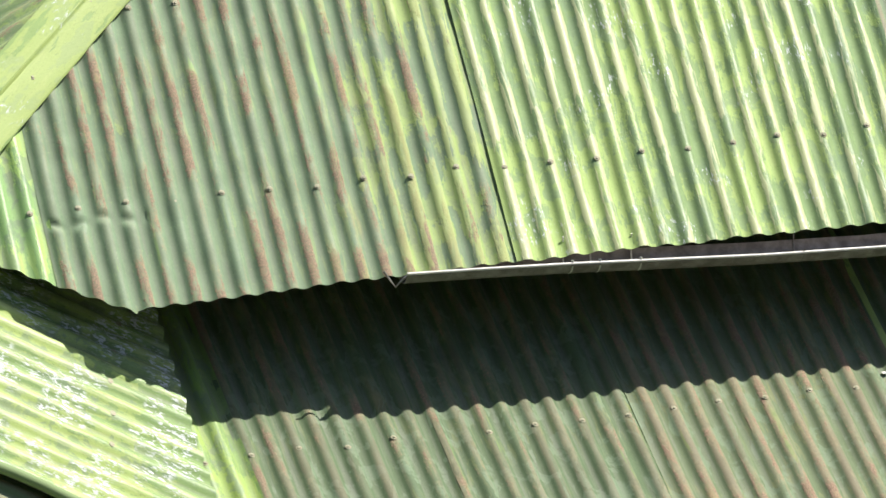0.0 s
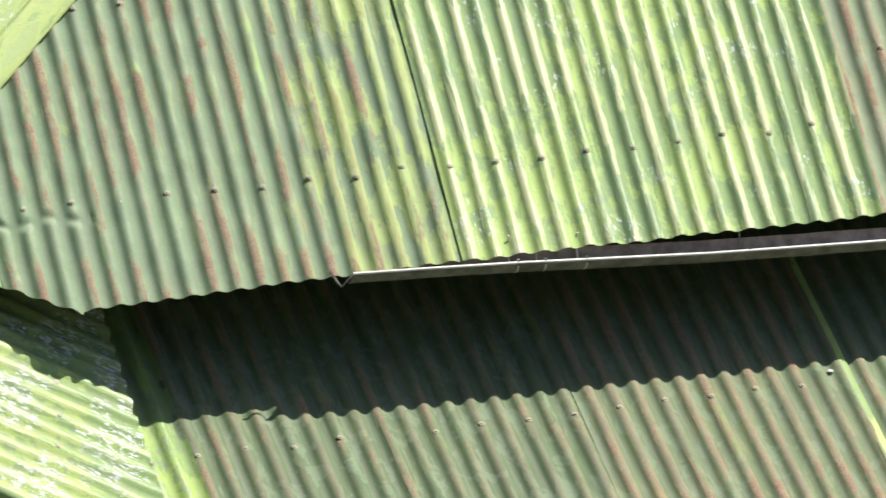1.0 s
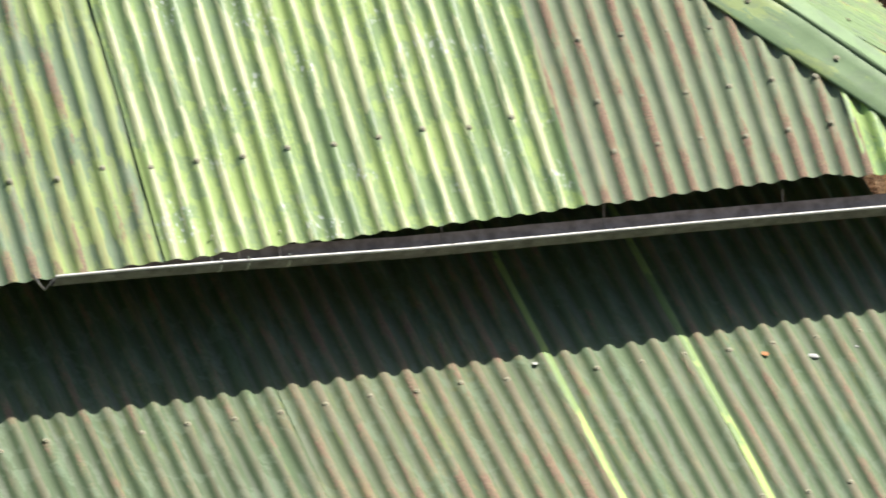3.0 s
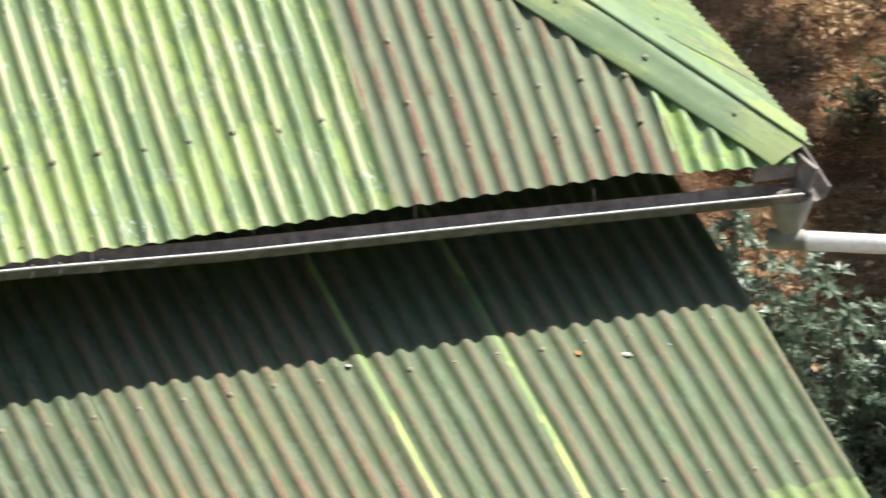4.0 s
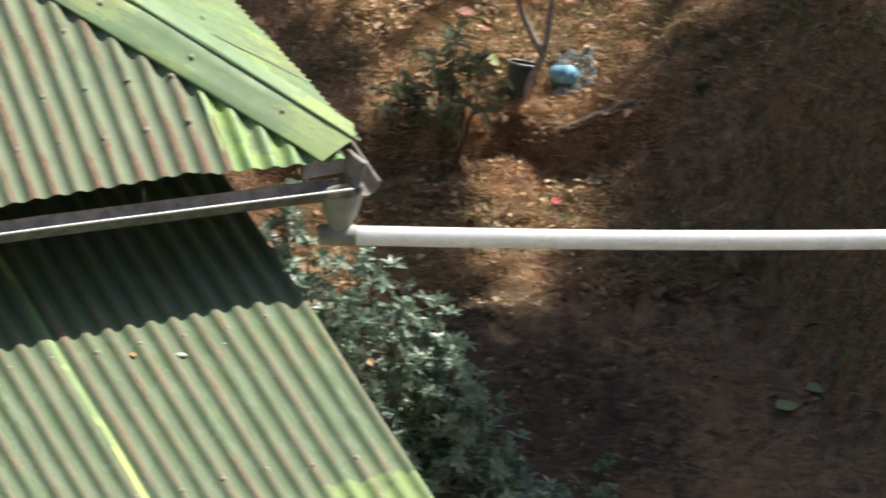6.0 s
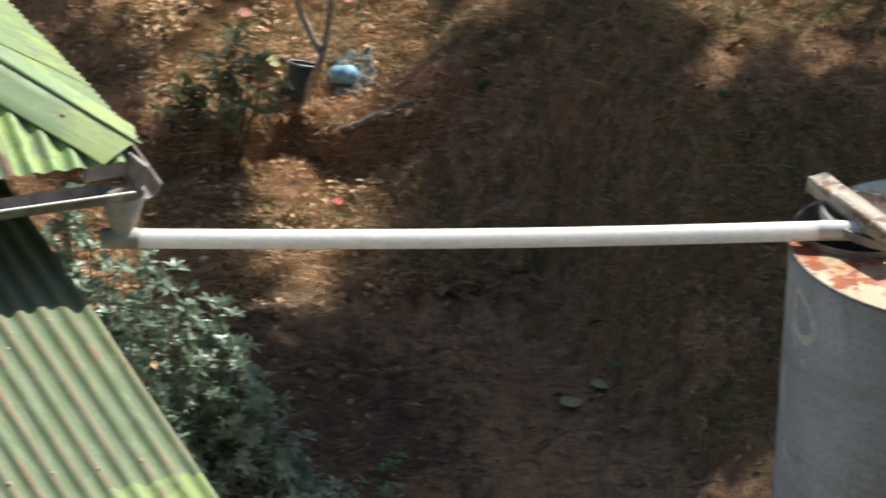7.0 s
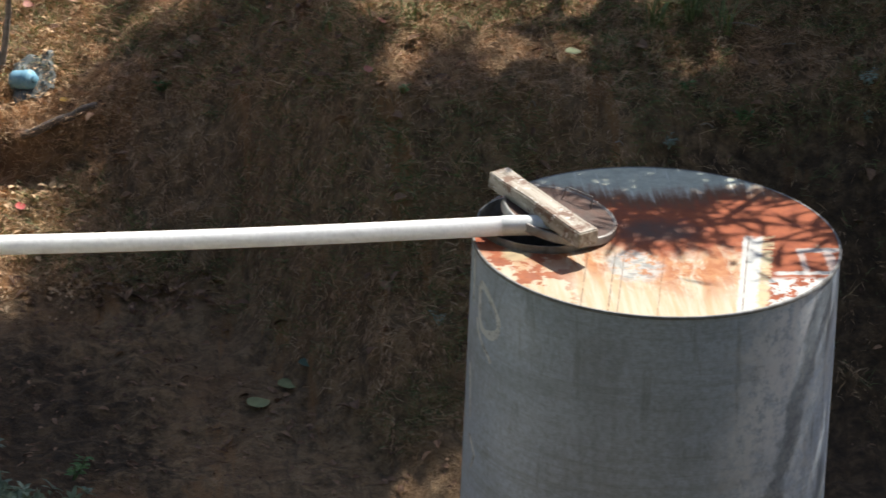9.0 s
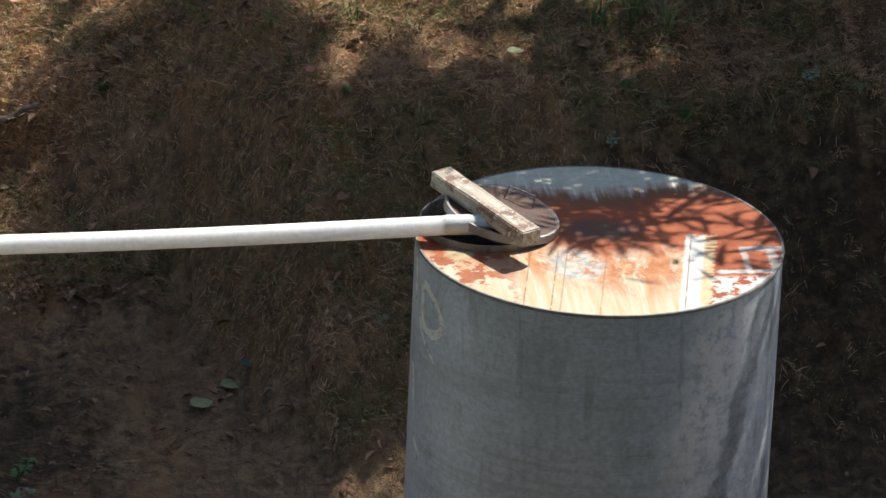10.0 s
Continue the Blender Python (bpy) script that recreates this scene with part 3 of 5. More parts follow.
# the lower roof
def low_sheets():
    plan = [
        (-1.03, -0.87, PAINT_LOW_EDGE, 0.004, 0.0),
        (-0.89, -0.24, PAINT_LOW_DARK, 0.0030, 0.0),
        (-0.26, 0.40, PAINT_LOW_DARK, 0.0015, 0.0),
        (0.385, 1.29, PAINT_LOW_RUSTY, 0.0028, 0.0),
        (1.272, 1.78, PAINT_LOW, 0.0035, 0.0),
        (1.755, 2.655, PAINT_LOW_END, 0.0050, 0.0),
    ]
    for i, (a, b, mat, lift, turn) in enumerate(plan):
        label = "bright green corrugated roof sheet at the edge" if i == 0 else "faded green corrugated sheet of the lower roof"
        roof_sheet(low, a, b, lambda u: -1.35, lambda u: 1.25, mat, 0.057, lift, 50 + i, label, (0.09, 0.75), turn_edge=turn)
    # bright green sheet edges lapped over the joints, leaning to one side
    for i, u0 in enumerate((1.274, 1.742)):
        verts, uvs = [], []
        n = 48
        for j in range(n + 1):
            v = -1.3 + 2.55 * j / n
            wob = 0.003 * noise.noise(Vector((v * 3, i * 5.0, 1)))
            for x, w in ((0.0, 0.0), (0.002, 0.0115), (0.008, 0.013), (0.016, 0.0120), (0.025, 0.008), (0.034, 0.003), (0.034, 0.001), (0.016, 0.009), (0.003, 0.008)):
                verts.append(low.at(u0 + x + wob, v, w - 0.002))
                uvs.append((x + i, v))
        m = 9
        faces = [(j * m + k, j * m + (k + 1) % m, (j + 1) * m + (k + 1) % m, (j + 1) * m + k) for j in range(n) for k in range(m)]
        faces += [tuple(range(m - 1, -1, -1)), tuple(n * m + k for k in range(m))]
        me = mesh_of("lapped_edge", verts, faces, PAINT_LAP, True)
        layer = me.uv_layers.new(name="UVMap")
        layer.data.foreach_set("uv", np.array([uvs[l.vertex_index] for l in me.loops], dtype=np.float32).ravel())
        at = me.attributes.new("crest", "FLOAT", "POINT")
        at.data.foreach_set("value", np.full(len(me.vertices), 0.5, dtype=np.float32))
        part("lapped_edge", me, None, house, "bright green lapped edge of a roof sheet")


low_sheets()

# the wing's roof, whose sheets end over the lower roof
WING_C = radians(16)
wing_down = Vector(-0.045 * U + 0.950 * N + -0.3087 * UP).normalized()
w_dir = U * math.cos(radians(24)) - UP * math.sin(radians(24))
w_norm = w_dir.cross(wing_down).normalized()
w_across = wing_down.cross(w_norm).normalized()
if w_across.dot(U) < 0:
    w_across = -w_across
c_dir = w_across * math.cos(WING_C) + wing_down * math.sin(WING_C)
q_dir = wing_down * math.cos(WING_C) - w_across * math.sin(WING_C)
wing = Slope((-3.221, 18.682, 1.842), q_dir, c_dir)


def wing_sheets():
    for i, (a, b) in enumerate(((-0.62, 1.118),)):
        roof_sheet(wing, a, b, lambda q: -1.6, lambda q: q * math.tan(WING_C) + 0.012, PAINT_WING, 0.02, 0.003 * (i % 2) + 0.002, 60 + i, "sun-bleached bright green corrugated sheet of the side wing", (-0.12, -0.75), dents=0.003)


wing_sheets()


def wing_edge():
    """A rolled trim along the wing's lower edge, and the darker sheet under it."""
    pts = [wing.at(1.126 + 0.012 * math.sin(c * 9), -1.6 + c, 0.004) for c in [1.95 * i / 20 for i in range(21)]]
    part("edge_roll", mesh_of("edge_roll", *tube(pts, 0.017, 10), PAINT_LOW_EDGE, True), None, house, "rolled green metal edge trim")
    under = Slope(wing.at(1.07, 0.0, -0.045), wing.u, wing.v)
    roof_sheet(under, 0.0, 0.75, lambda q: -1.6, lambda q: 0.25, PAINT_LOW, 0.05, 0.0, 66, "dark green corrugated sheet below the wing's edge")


wing_edge()


# walls under the roofs
def walls():
    def wall(name, a, b, c, d, z0, z1):
        """A box of wall between two corners in the house's own plan."""
        m = frame_matrix(EAVE + U * ((a + b) / 2) + N * ((c + d) / 2), U, -N, UP)
        m.translation.z = (z0 + z1) / 2
        part(name, box(b - a, abs(d - c), z1 - z0, 0.01, m), WALL, house, "plastered wall")
    wall("front_wall", -2.2, 2.45, 0.78, 0.95, -0.6, 1.14)
    wall("upper_wall", -1.2, 2.3, -1.05, -0.90, -0.6, 2.25)
    wall("side_wall", 2.30, 2.45, -2.6, 0.78, -0.6, 1.12)
    wall("side_wall", -2.2, -2.05, -2.6, 0.78, -0.6, 1.12)
    wall("back_wall", -2.2, 2.45, -2.8, -2.6, -0.6, 1.9)
    for i in range(3):
        part("purlin", box(3.6, 0.05, 0.06, 0.004, frame_matrix(low.at(0.82, -0.6 + i * 0.75, -AMP - 0.035), low.u, -low.v, low.u.cross(-low.v))), TIMBER, house, "dark roof timber")
    part("fascia", box(3.9, 0.025, 0.09, 0.003, frame_matrix(front.at(0.55, -0.30, -0.09), U, -N, UP)), TIMBER, house, "dark timber fascia board")


walls()


# ---- rainwater: gutter, hopper and the pipe across to the tank ----
def plan_point(u, n, z):
    p = EAVE + U * u + N * n
    return Vector((p.x, p.y, z))


LIP = [plan_point(-0.368, 0.030, 2.037), plan_point(-0.117, 0.045, 2.034), plan_point(0.159, 0.052, 2.024), plan_point(0.80, 0.065, 1.990), plan_point(1.756, 0.085, 1.962), plan_point(2.80, 0.100, 1.920)]


def gutter():
    thing = tagged(new("rain_gutter"), "weathered grey half-round rain gutter tied with wire", "gutter")
    thing.location = LIP[3]
    bpy.context.view_layer.update()

    def channel(points, radius, out, deep=1.0):
        """A half-round trough whose front lip follows the points."""
        verts, faces = [], []
        n = len(points)
        prof = []
        for k in range(13):
            w = math.pi * k / 12
            prof.append((radius * (math.cos(w) - 1), -radius * deep * math.sin(w)))
        inner = [(x * 0.93 - radius * 0.07, z * 0.94 + 0.0005) for x, z in reversed(prof)]
        bead = [(0.0, 0.0), (0.005, 0.002), (0.006, -0.004), (0.001, -0.008)]
        ring = bead[1:3] + [(0.0015, -0.008)] + prof[1:] + inner
        m = len(ring)
        for i, p in enumerate(points):
            sag = 0.002 * noise.noise(Vector((i * 1.7, 2, 2)))
            for x, z in ring:
                verts.append(p + out * x + UP * (z + sag))
        for i in range(n - 1):
            for k in range(m):
                faces.append((i * m + k, i * m + (k + 1) % m, (i + 1) * m + (k + 1) % m, (i + 1) * m + k))
        faces.append(tuple(range(m - 1, -1, -1)))
        faces.append(tuple((n - 1) * m + k for k in range(m)))
        return verts, faces

    fine = []
    for a, b in zip(LIP, LIP[1:]):
        steps = max(2, int((b - a).length / 0.08))
        fine += [a.lerp(b, i / steps) for i in range(steps)]
    fine.append(LIP[-1])
    part("channel", mesh_of("channel", *channel(fine, 0.050, N), GUTTER, True), None, thing)
    # white bead on the lip, its sun glint painted as colour
    part("lip", mesh_of("lip", *tube([q + N * 0.003 + UP * 0.002 for q in fine], 0.0050, 8), LIP_WHITE, True), None, thing, "pale lip of the gutter, sun glint in its colour")
    # the flattened, torn end under the eave
    part("bracket", mesh_of("bracket", *tube([plan_point(-0.44, 0.02, 2.05), plan_point(-0.42, 0.03, 2.02), plan_point(-0.405, 0.035, 2.0), plan_point(-0.385, 0.04, 2.025), plan_point(-0.37, 0.035, 2.035)], 0.0035, 6), WIRE, True), None, thing, "bent wire gutter hook")
    # overlap joint and its ties
    def on_lip(u):
        for a, b in zip(LIP, LIP[1:]):
            ua, ub = (a - EAVE).dot(U), (b - EAVE).dot(U)
            if ua <= u <= ub:
                return a.lerp(b, (u - ua) / (ub - ua))
        return LIP[-1]
    joint = [on_lip(0.155 + 0.02 * i) + N * 0.002 + UP * 0.0015 for i in range(6)]
    part("joint", mesh_of("joint", *channel(joint, 0.0515, N), GUTTER, True), None, thing, "overlapping gutter joint")
    for u in (0.165, 0.255, 0.39, 0.93, 1.48, 2.1):
        p = on_lip(u)
        loop = [p + N * (0.002 + 0.046 * (math.cos(w) - 1)) * 1.03 + UP * (-0.049 * math.sin(w) + 0.002) for w in [math.pi * k / 10 for k in range(11)]]
        loop = [p + N * (-0.095) + UP * 0.05] + list(reversed(loop)) + [p + N * 0.004 + UP * 0.012, p + N * -0.01 + UP * 0.006]
        # wires at the joint take the same white, for their shine
        part("tie_wire", mesh_of("tie_wire", *tube(loop, 0.0030 if u < 0.4 else 0.0022, 6), LIP_WHITE if u < 0.4 else WIRE, True), None, thing, "bright tie wire at the joint" if u < 0.4 else "twisted tie wire")
    # the short return of the gutter round the corner
    side = [plan_point(2.905, 0.085 - 0.04 * i, 1.925 + 0.012 * i) for i in range(9)]
    part("channel", mesh_of("channel", *channel(side, 0.046, U), GUTTER, True), None, thing, "short side length of the gutter")
    # boards that close the corner
    part("corner_board", box(0.15, 0.02, 0.06, 0.003, frame_matrix(plan_point(2.735, 0.01, 1.975), U, -N, UP)), TIMBER_GREY, thing, "grey end board")
    part("corner_board", box(0.02, 0.13, 0.09, 0.003, frame_matrix(plan_point(2.838, 0.02, 1.955), U, -N, UP) @ pose(0, 0, 0, 0, 20, 0)), TIMBER_GREY, thing, "grey slanted end board")
    # hopper
    c = plan_point(2.768, 0.10, 1.895)
    verts, faces = [], []
    prof = [(0.066, 0.016), (0.069, 0.018), (0.066, -0.004), (0.052, -0.06), (0.034, -0.105), (0.030, -0.125), (0.027, -0.125), (0.031, -0.10), (0.049, -0.058), (0.062, -0.002)]
    for r, z in prof:
        for k in range(24):
            w = 2 * math.pi * k / 24
            verts.append(c + U * (r * math.cos(w) * 1.05) + N * (r * math.sin(w) * 0.8 - 0.01) + UP * (z + 0.006 * math.cos(w)))
    m = 24
    for i in range(len(prof)):
        j = (i + 1) % len(prof)
        for k in range(m):
            faces.append((i * m + k, i * m + (k + 1) % m, j * m + (k + 1) % m, j * m + k))
    part("hopper", mesh_of("hopper", verts, faces, FUNNEL, True), None, thing, "dusty grey plastic hopper")
    return thing


# whitened so that the glint lies in the base colour
LIP_WHITE = plain("lip_glint", (0.84, 0.82, 0.79), (0.70, 0.67, 0.62), 20, 0.4)
TIMBER_GREY = plain("grey_board", (0.54, 0.49, 0.45), (0.34, 0.30, 0.27), 16, 0.85)
gutter()


def pipe():
    thing = tagged(new("rainwater_pipe"), "white plastic rainwater pipe running from hopper to tank", "pipe")
    a, b = plan_point(2.775, 0.10, 1.762), Vector((2.66, 19.868, 1.912))
    thing.location = a
    bpy.context.view_layer.update()
    pts = []
    for i in range(25):
        f = i / 24
        p = a.lerp(b, f)
        p.z -= 0.014 * math.sin(math.pi * f)
        pts.append(p)
    part("pipe_length", mesh_of("pipe_length", *tube(pts, 0.0325, 24), PVC, True), None, thing)
    d = (pts[1] - pts[0]).normalized()
    part("coupling", mesh_of("coupling", *tube([a - d * 0.085, a - d * 0.08, a + d * 0.035, a + d * 0.04], [0.030, 0.035, 0.036, 0.033], 24), FUNNEL, True), None, thing, "grimy grey pipe elbow")
    part("coupling", mesh_of("coupling", *tube([b - d * 0.03, b - d * 0.03 + d * 0.004, b + d * 0.16], [0.033, 0.0335, 0.0335], 24), COUPLE, True), None, thing, "pale grey pipe end inside the tank mouth")
    return thing


COUPLE = plain("pale_pipe_end", (0.80, 0.82, 0.82), (0.70, 0.73, 0.72), 20, 0.4)
pipe()


# ---- the water tank ----
TANK = Vector((3.141, 19.885, 1.849))
TANK_R, TANK_H = 0.598, 2.35


def tank_top_material():
    m = Nodes("rusted_tank_top", 0.65, 0.0, 0.2)
    v = m.coords("Object")
    sep = m.tree.nodes.new("ShaderNodeSeparateXYZ")
    m.tree.links.new(v, sep.inputs[0])
    x, y = sep.outputs[0], sep.outputs[1]
    n1, n2 = m.noise(v, 4.5, 5, 0.65), m.noise(v, 22, 5, 0.7)
    n3 = m.noise(m.coords("Object", (34, 2.2, 1)), 1.0, 5, 0.65)
    skew = m.math("SUBTRACT", x, m.math("MULTIPLY", y, 0.183))      # runs along the sheet's seams
    fray = m.math("MULTIPLY", m.math("SUBTRACT", m.noise(v, 38, 5, 0.75), 0.5), 0.05)

    def spot(cx, cy, rx, ry, lo=1.15, hi=0.7):
        dx = m.math("DIVIDE", m.math("SUBTRACT", m.math("ADD", x, fray), cx), rx)
        dy = m.math("DIVIDE", m.math("SUBTRACT", m.math("ADD", y, m.math("MULTIPLY", fray, 2.0)), cy), ry)
        return m.ramp(m.math("SQRT", m.math("ADD", m.math("MULTIPLY", dx, dx), m.math("MULTIPLY", dy, dy))), lo, hi)

    def between(value, lo, hi, soft):
        return m.math("MULTIPLY", m.ramp(value, lo - soft, lo + soft), m.ramp(value, hi + soft, hi - soft))

    zinc = m.mix(m.ramp(n2, 0.3, 0.7), (0.62, 0.64, 0.53), (0.47, 0.49, 0.41))
    zinc = m.mix(m.ramp(n3, 0.55, 0.62, 0.0, 0.6), zinc, (0.80, 0.81, 0.74))
    rust = m.mix(m.ramp(n2, 0.3, 0.7), (0.23, 0.060, 0.028), (0.36, 0.110, 0.052))
    cream = m.mix(m.ramp(n3, 0.35, 0.65), (0.49, 0.36, 0.225), (0.53, 0.47, 0.37))
    # cream in front, rust across the middle, with flames of orange in between
    wob = m.math("ADD", y, m.math("ADD", m.math("MULTIPLY", m.math("SUBTRACT", n1, 0.5), 0.42), m.math("MULTIPLY", m.math("SUBTRACT", n3, 0.5), 0.12)))
    slant = m.noise(m.coords("Object", (9, 3.2, 1), 0.5), 1.0, 6, 0.72, 0.8)
    tawny = m.math("MULTIPLY", m.ramp(slant, 0.41, 0.55), m.ramp(m.math("ADD", y, m.math("MULTIPLY", m.math("ABSOLUTE", m.math("SUBTRACT", x, 0.08)), -0.5)), -0.58, -0.30))
    col = m.mix(m.math("MULTIPLY", tawny, 0.9), cream, m.mix(m.ramp(n2, 0.35, 0.65), (0.33, 0.10, 0.034), (0.46, 0.215, 0.10)))
    col = m.mix(m.ramp(wob, -0.16, 0.0), col, rust)
    # rust blotches with crisp edges by the mouth's side of the rim
    blot = m.math("MULTIPLY", m.ramp(m.noise(v, 9, 5, 0.7), 0.50, 0.53), m.ramp(m.math("ADD", x, m.math("MULTIPLY", n1, 0.3)), -0.10, -0.24))
    col = m.mix(m.math("MULTIPLY", blot, 0.9), col, rust)
    col = m.mix(m.math("MULTIPLY", spot(-0.47, -0.10, 0.05, 0.06), 0.9), col, (0.45, 0.36, 0.22))
    # bare zinc at the back, its foot browned in runs
    back = m.math("ADD", m.math("SUBTRACT", y, m.math("MULTIPLY", m.math("ABSOLUTE", m.math("SUBTRACT", x, 0.03)), 0.20)), m.math("ADD", m.math("MULTIPLY", m.math("SUBTRACT", n3, 0.5), 0.26), m.math("MULTIPLY", m.math("SUBTRACT", n1, 0.5), 0.20)))
    col = m.mix(between(back, 0.27, 0.37, 0.05), col, (0.20, 0.095, 0.055))
    col = m.mix(m.ramp(back, 0.305, 0.43), col, zinc)
    # stain and painted shade beside the mouth, a greyed patch in front of it
    col = m.mix(m.math("MULTIPLY", spot(0.0, 0.075, 0.16, 0.095, 1.3, 0.4), m.ramp(n1, 0.3, 0.6, 0.95, 0.55)), col, (0.105, 0.082, 0.070))
    grey = m.math("MULTIPLY", spot(-0.10, -0.20, 0.10, 0.13), m.ramp(m.noise(v, 17, 5, 0.75), 0.40, 0.52))
    col = m.mix(m.math("MULTIPLY", grey, 0.85), col, m.mix(m.ramp(n2, 0.4, 0.6), (0.26, 0.29, 0.29), (0.50, 0.50, 0.48)))
    # the patched corner: rust squares between bare strips
    bare = m.mix(m.ramp(n2, 0.35, 0.65), (0.44, 0.46, 0.45), (0.58, 0.58, 0.55))
    corner = m.math("MULTIPLY", m.ramp(m.math("ADD", skew, fray), 0.37, 0.385), m.ramp(y, 0.05, 0.0))
    col = m.mix(m.math("MULTIPLY", corner, m.ramp(n1, 0.30, 0.40)), col, rust)
    col = m.mix(m.math("MULTIPLY", m.math("MULTIPLY", corner, m.ramp(y, -0.28, -0.32)), m.ramp(m.noise(v, 15, 4, 0.7), 0.44, 0.50)), col, bare)
    reach = m.ramp(m.math("ADD", y, m.math("MULTIPLY", fray, 3.0)), 0.05, 0.0)
    col = m.mix(m.math("MULTIPLY", m.math("MULTIPLY", between(m.math("ADD", skew, m.math("MULTIPLY", fray, 0.5)), 0.283, 0.350, 0.006), reach), 0.95), col, bare)
    rungs = m.math("MULTIPLY", between(m.math("ADD", skew, m.math("MULTIPLY", fray, 0.8)), 0.345, 0.385, 0.006), m.ramp(m.noise(m.coords("Object", (6, 60, 1)), 1.0, 3, 0.6), 0.44, 0.52))
    col = m.mix(m.math("MULTIPLY", m.math("MULTIPLY", rungs, reach), 0.85), col, (0.50, 0.43, 0.27))
    for y0, w, x0, a in ((-0.085, 0.016, 0.44, 0.7), (-0.262, 0.013, 0.335, 0.9)):
        strip = m.math("MULTIPLY", between(m.math("ADD", y, m.math("MULTIPLY", fray, 0.7)), y0 - w, y0 + w, 0.006), m.ramp(x, x0, x0 + 0.03, 0.0, a))
        col = m.mix(strip, col, bare)
    for x0, w, a in ((0.455, 0.010, 0.6), (0.545, 0.016, 0.55)):
        strip = m.math("MULTIPLY", between(m.math("ADD", x, m.math("MULTIPLY", fray, 0.6)), x0 - w, x0 + w, 0.006), m.math("MULTIPLY", between(y, -0.27, -0.07, 0.01), a))
        col = m.mix(strip, col, bare)
    # thin seams and scratches
    for s0, a, lo in ((0.301, 0.7, 0.06), (-0.22, 0.6, -0.05), (-0.13, 0.7, -0.05), (-0.10, 0.5, -0.05), (0.03, 0.4, -0.05)):
        d = m.math("ABSOLUTE", m.math("SUBTRACT", skew, s0))
        col = m.mix(m.math("MULTIPLY", m.ramp(d, 0.0034, 0.0016), m.math("MULTIPLY", m.ramp(y, lo, lo - 0.08, 0.0, a), m.ramp(n2, 0.38, 0.52))), col, (0.15, 0.09, 0.06))
    m.set("Base Color", col)
    m.set("Roughness", m.ramp(n2, 0.3, 0.7, 0.55, 0.8))
    m.bump(n2, 0.25, 0.003)
    return m.mat


def tank_side_material():
    m = Nodes("galvanised_side", 0.5, 0.0)
    v = m.coords("Object")
    streak = m.noise(m.coords("Object", (9, 9, 1.6)), 1.0, 6, 0.72, 0.8)
    n2 = m.noise(v, 60, 3, 0.6)
    n3 = m.noise(v, 7, 5, 0.7)
    col = m.mix(m.ramp(n2, 0.35, 0.7), (0.53, 0.62, 0.74), (0.41, 0.49, 0.59))
    col = m.mix(m.ramp(m.noise(m.coords("Object", (40, 40, 160)), 1.0, 4, 0.7), 0.4, 0.7, 0.0, 0.35), col, (0.27, 0.32, 0.36))
    rings = m.noise(m.coords("Object", (1.2, 1.2, 26)), 1.0, 4, 0.65, 0.6)
    col = m.mix(m.ramp(rings, 0.5, 0.66, 0.0, 0.35), col, (0.27, 0.31, 0.34))
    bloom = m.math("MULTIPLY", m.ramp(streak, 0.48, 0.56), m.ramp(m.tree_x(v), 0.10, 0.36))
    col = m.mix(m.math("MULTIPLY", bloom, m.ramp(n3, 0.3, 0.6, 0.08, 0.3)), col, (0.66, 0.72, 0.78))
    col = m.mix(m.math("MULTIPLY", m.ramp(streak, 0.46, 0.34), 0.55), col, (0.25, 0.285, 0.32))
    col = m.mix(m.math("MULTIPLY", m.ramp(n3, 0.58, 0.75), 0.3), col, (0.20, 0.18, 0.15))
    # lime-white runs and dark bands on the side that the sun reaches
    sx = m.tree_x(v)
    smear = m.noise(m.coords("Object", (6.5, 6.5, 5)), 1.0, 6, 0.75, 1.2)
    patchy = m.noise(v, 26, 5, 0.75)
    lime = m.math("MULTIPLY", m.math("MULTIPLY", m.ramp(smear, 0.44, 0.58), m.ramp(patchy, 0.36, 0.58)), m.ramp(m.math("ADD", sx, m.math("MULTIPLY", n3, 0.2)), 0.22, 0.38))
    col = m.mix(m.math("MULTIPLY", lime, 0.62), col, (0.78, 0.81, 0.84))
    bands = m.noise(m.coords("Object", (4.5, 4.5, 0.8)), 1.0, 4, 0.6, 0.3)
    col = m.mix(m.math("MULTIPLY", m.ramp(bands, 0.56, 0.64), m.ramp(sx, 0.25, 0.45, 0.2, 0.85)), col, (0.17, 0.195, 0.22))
    blotch = m.math("MULTIPLY", m.ramp(m.noise(v, 3.2, 5, 0.7), 0.44, 0.60), m.ramp(patchy, 0.3, 0.6))
    col = m.mix(m.math("MULTIPLY", blotch, 0.30), col, (0.24, 0.27, 0.28))
    # a mottled white cloud, sunlight painted into it, and a slanting tarnished run beside
    sep = m.tree.nodes.new("ShaderNodeSeparateXYZ")
    m.tree.links.new(v, sep.inputs[0])
    drift = m.math("ADD", m.math("SUBTRACT", sx, m.math("MULTIPLY", sep.outputs[2], 0.24)), m.math("MULTIPLY", m.math("SUBTRACT", n3, 0.5), 0.16))
    cloud = m.math("MULTIPLY", m.math("MULTIPLY", m.ramp(drift, 0.22, 0.36), m.ramp(drift, 0.49, 0.46)), m.math("MULTIPLY", m.ramp(patchy, 0.34, 0.56), m.ramp(sep.outputs[2], -0.75, -0.35, 0.3, 1.0)))
    col = m.mix(m.math("MULTIPLY", cloud, 0.8), col, (0.82, 0.85, 0.90))
    run = m.math("MULTIPLY", m.ramp(drift, 0.47, 0.50), m.ramp(drift, 0.56, 0.53))
    col = m.mix(m.math("MULTIPLY", run, m.ramp(patchy, 0.3, 0.6, 0.85, 0.55)), col, (0.14, 0.165, 0.19))
    m.set("Base Color", col)
    m.set("Metallic", 0.15)
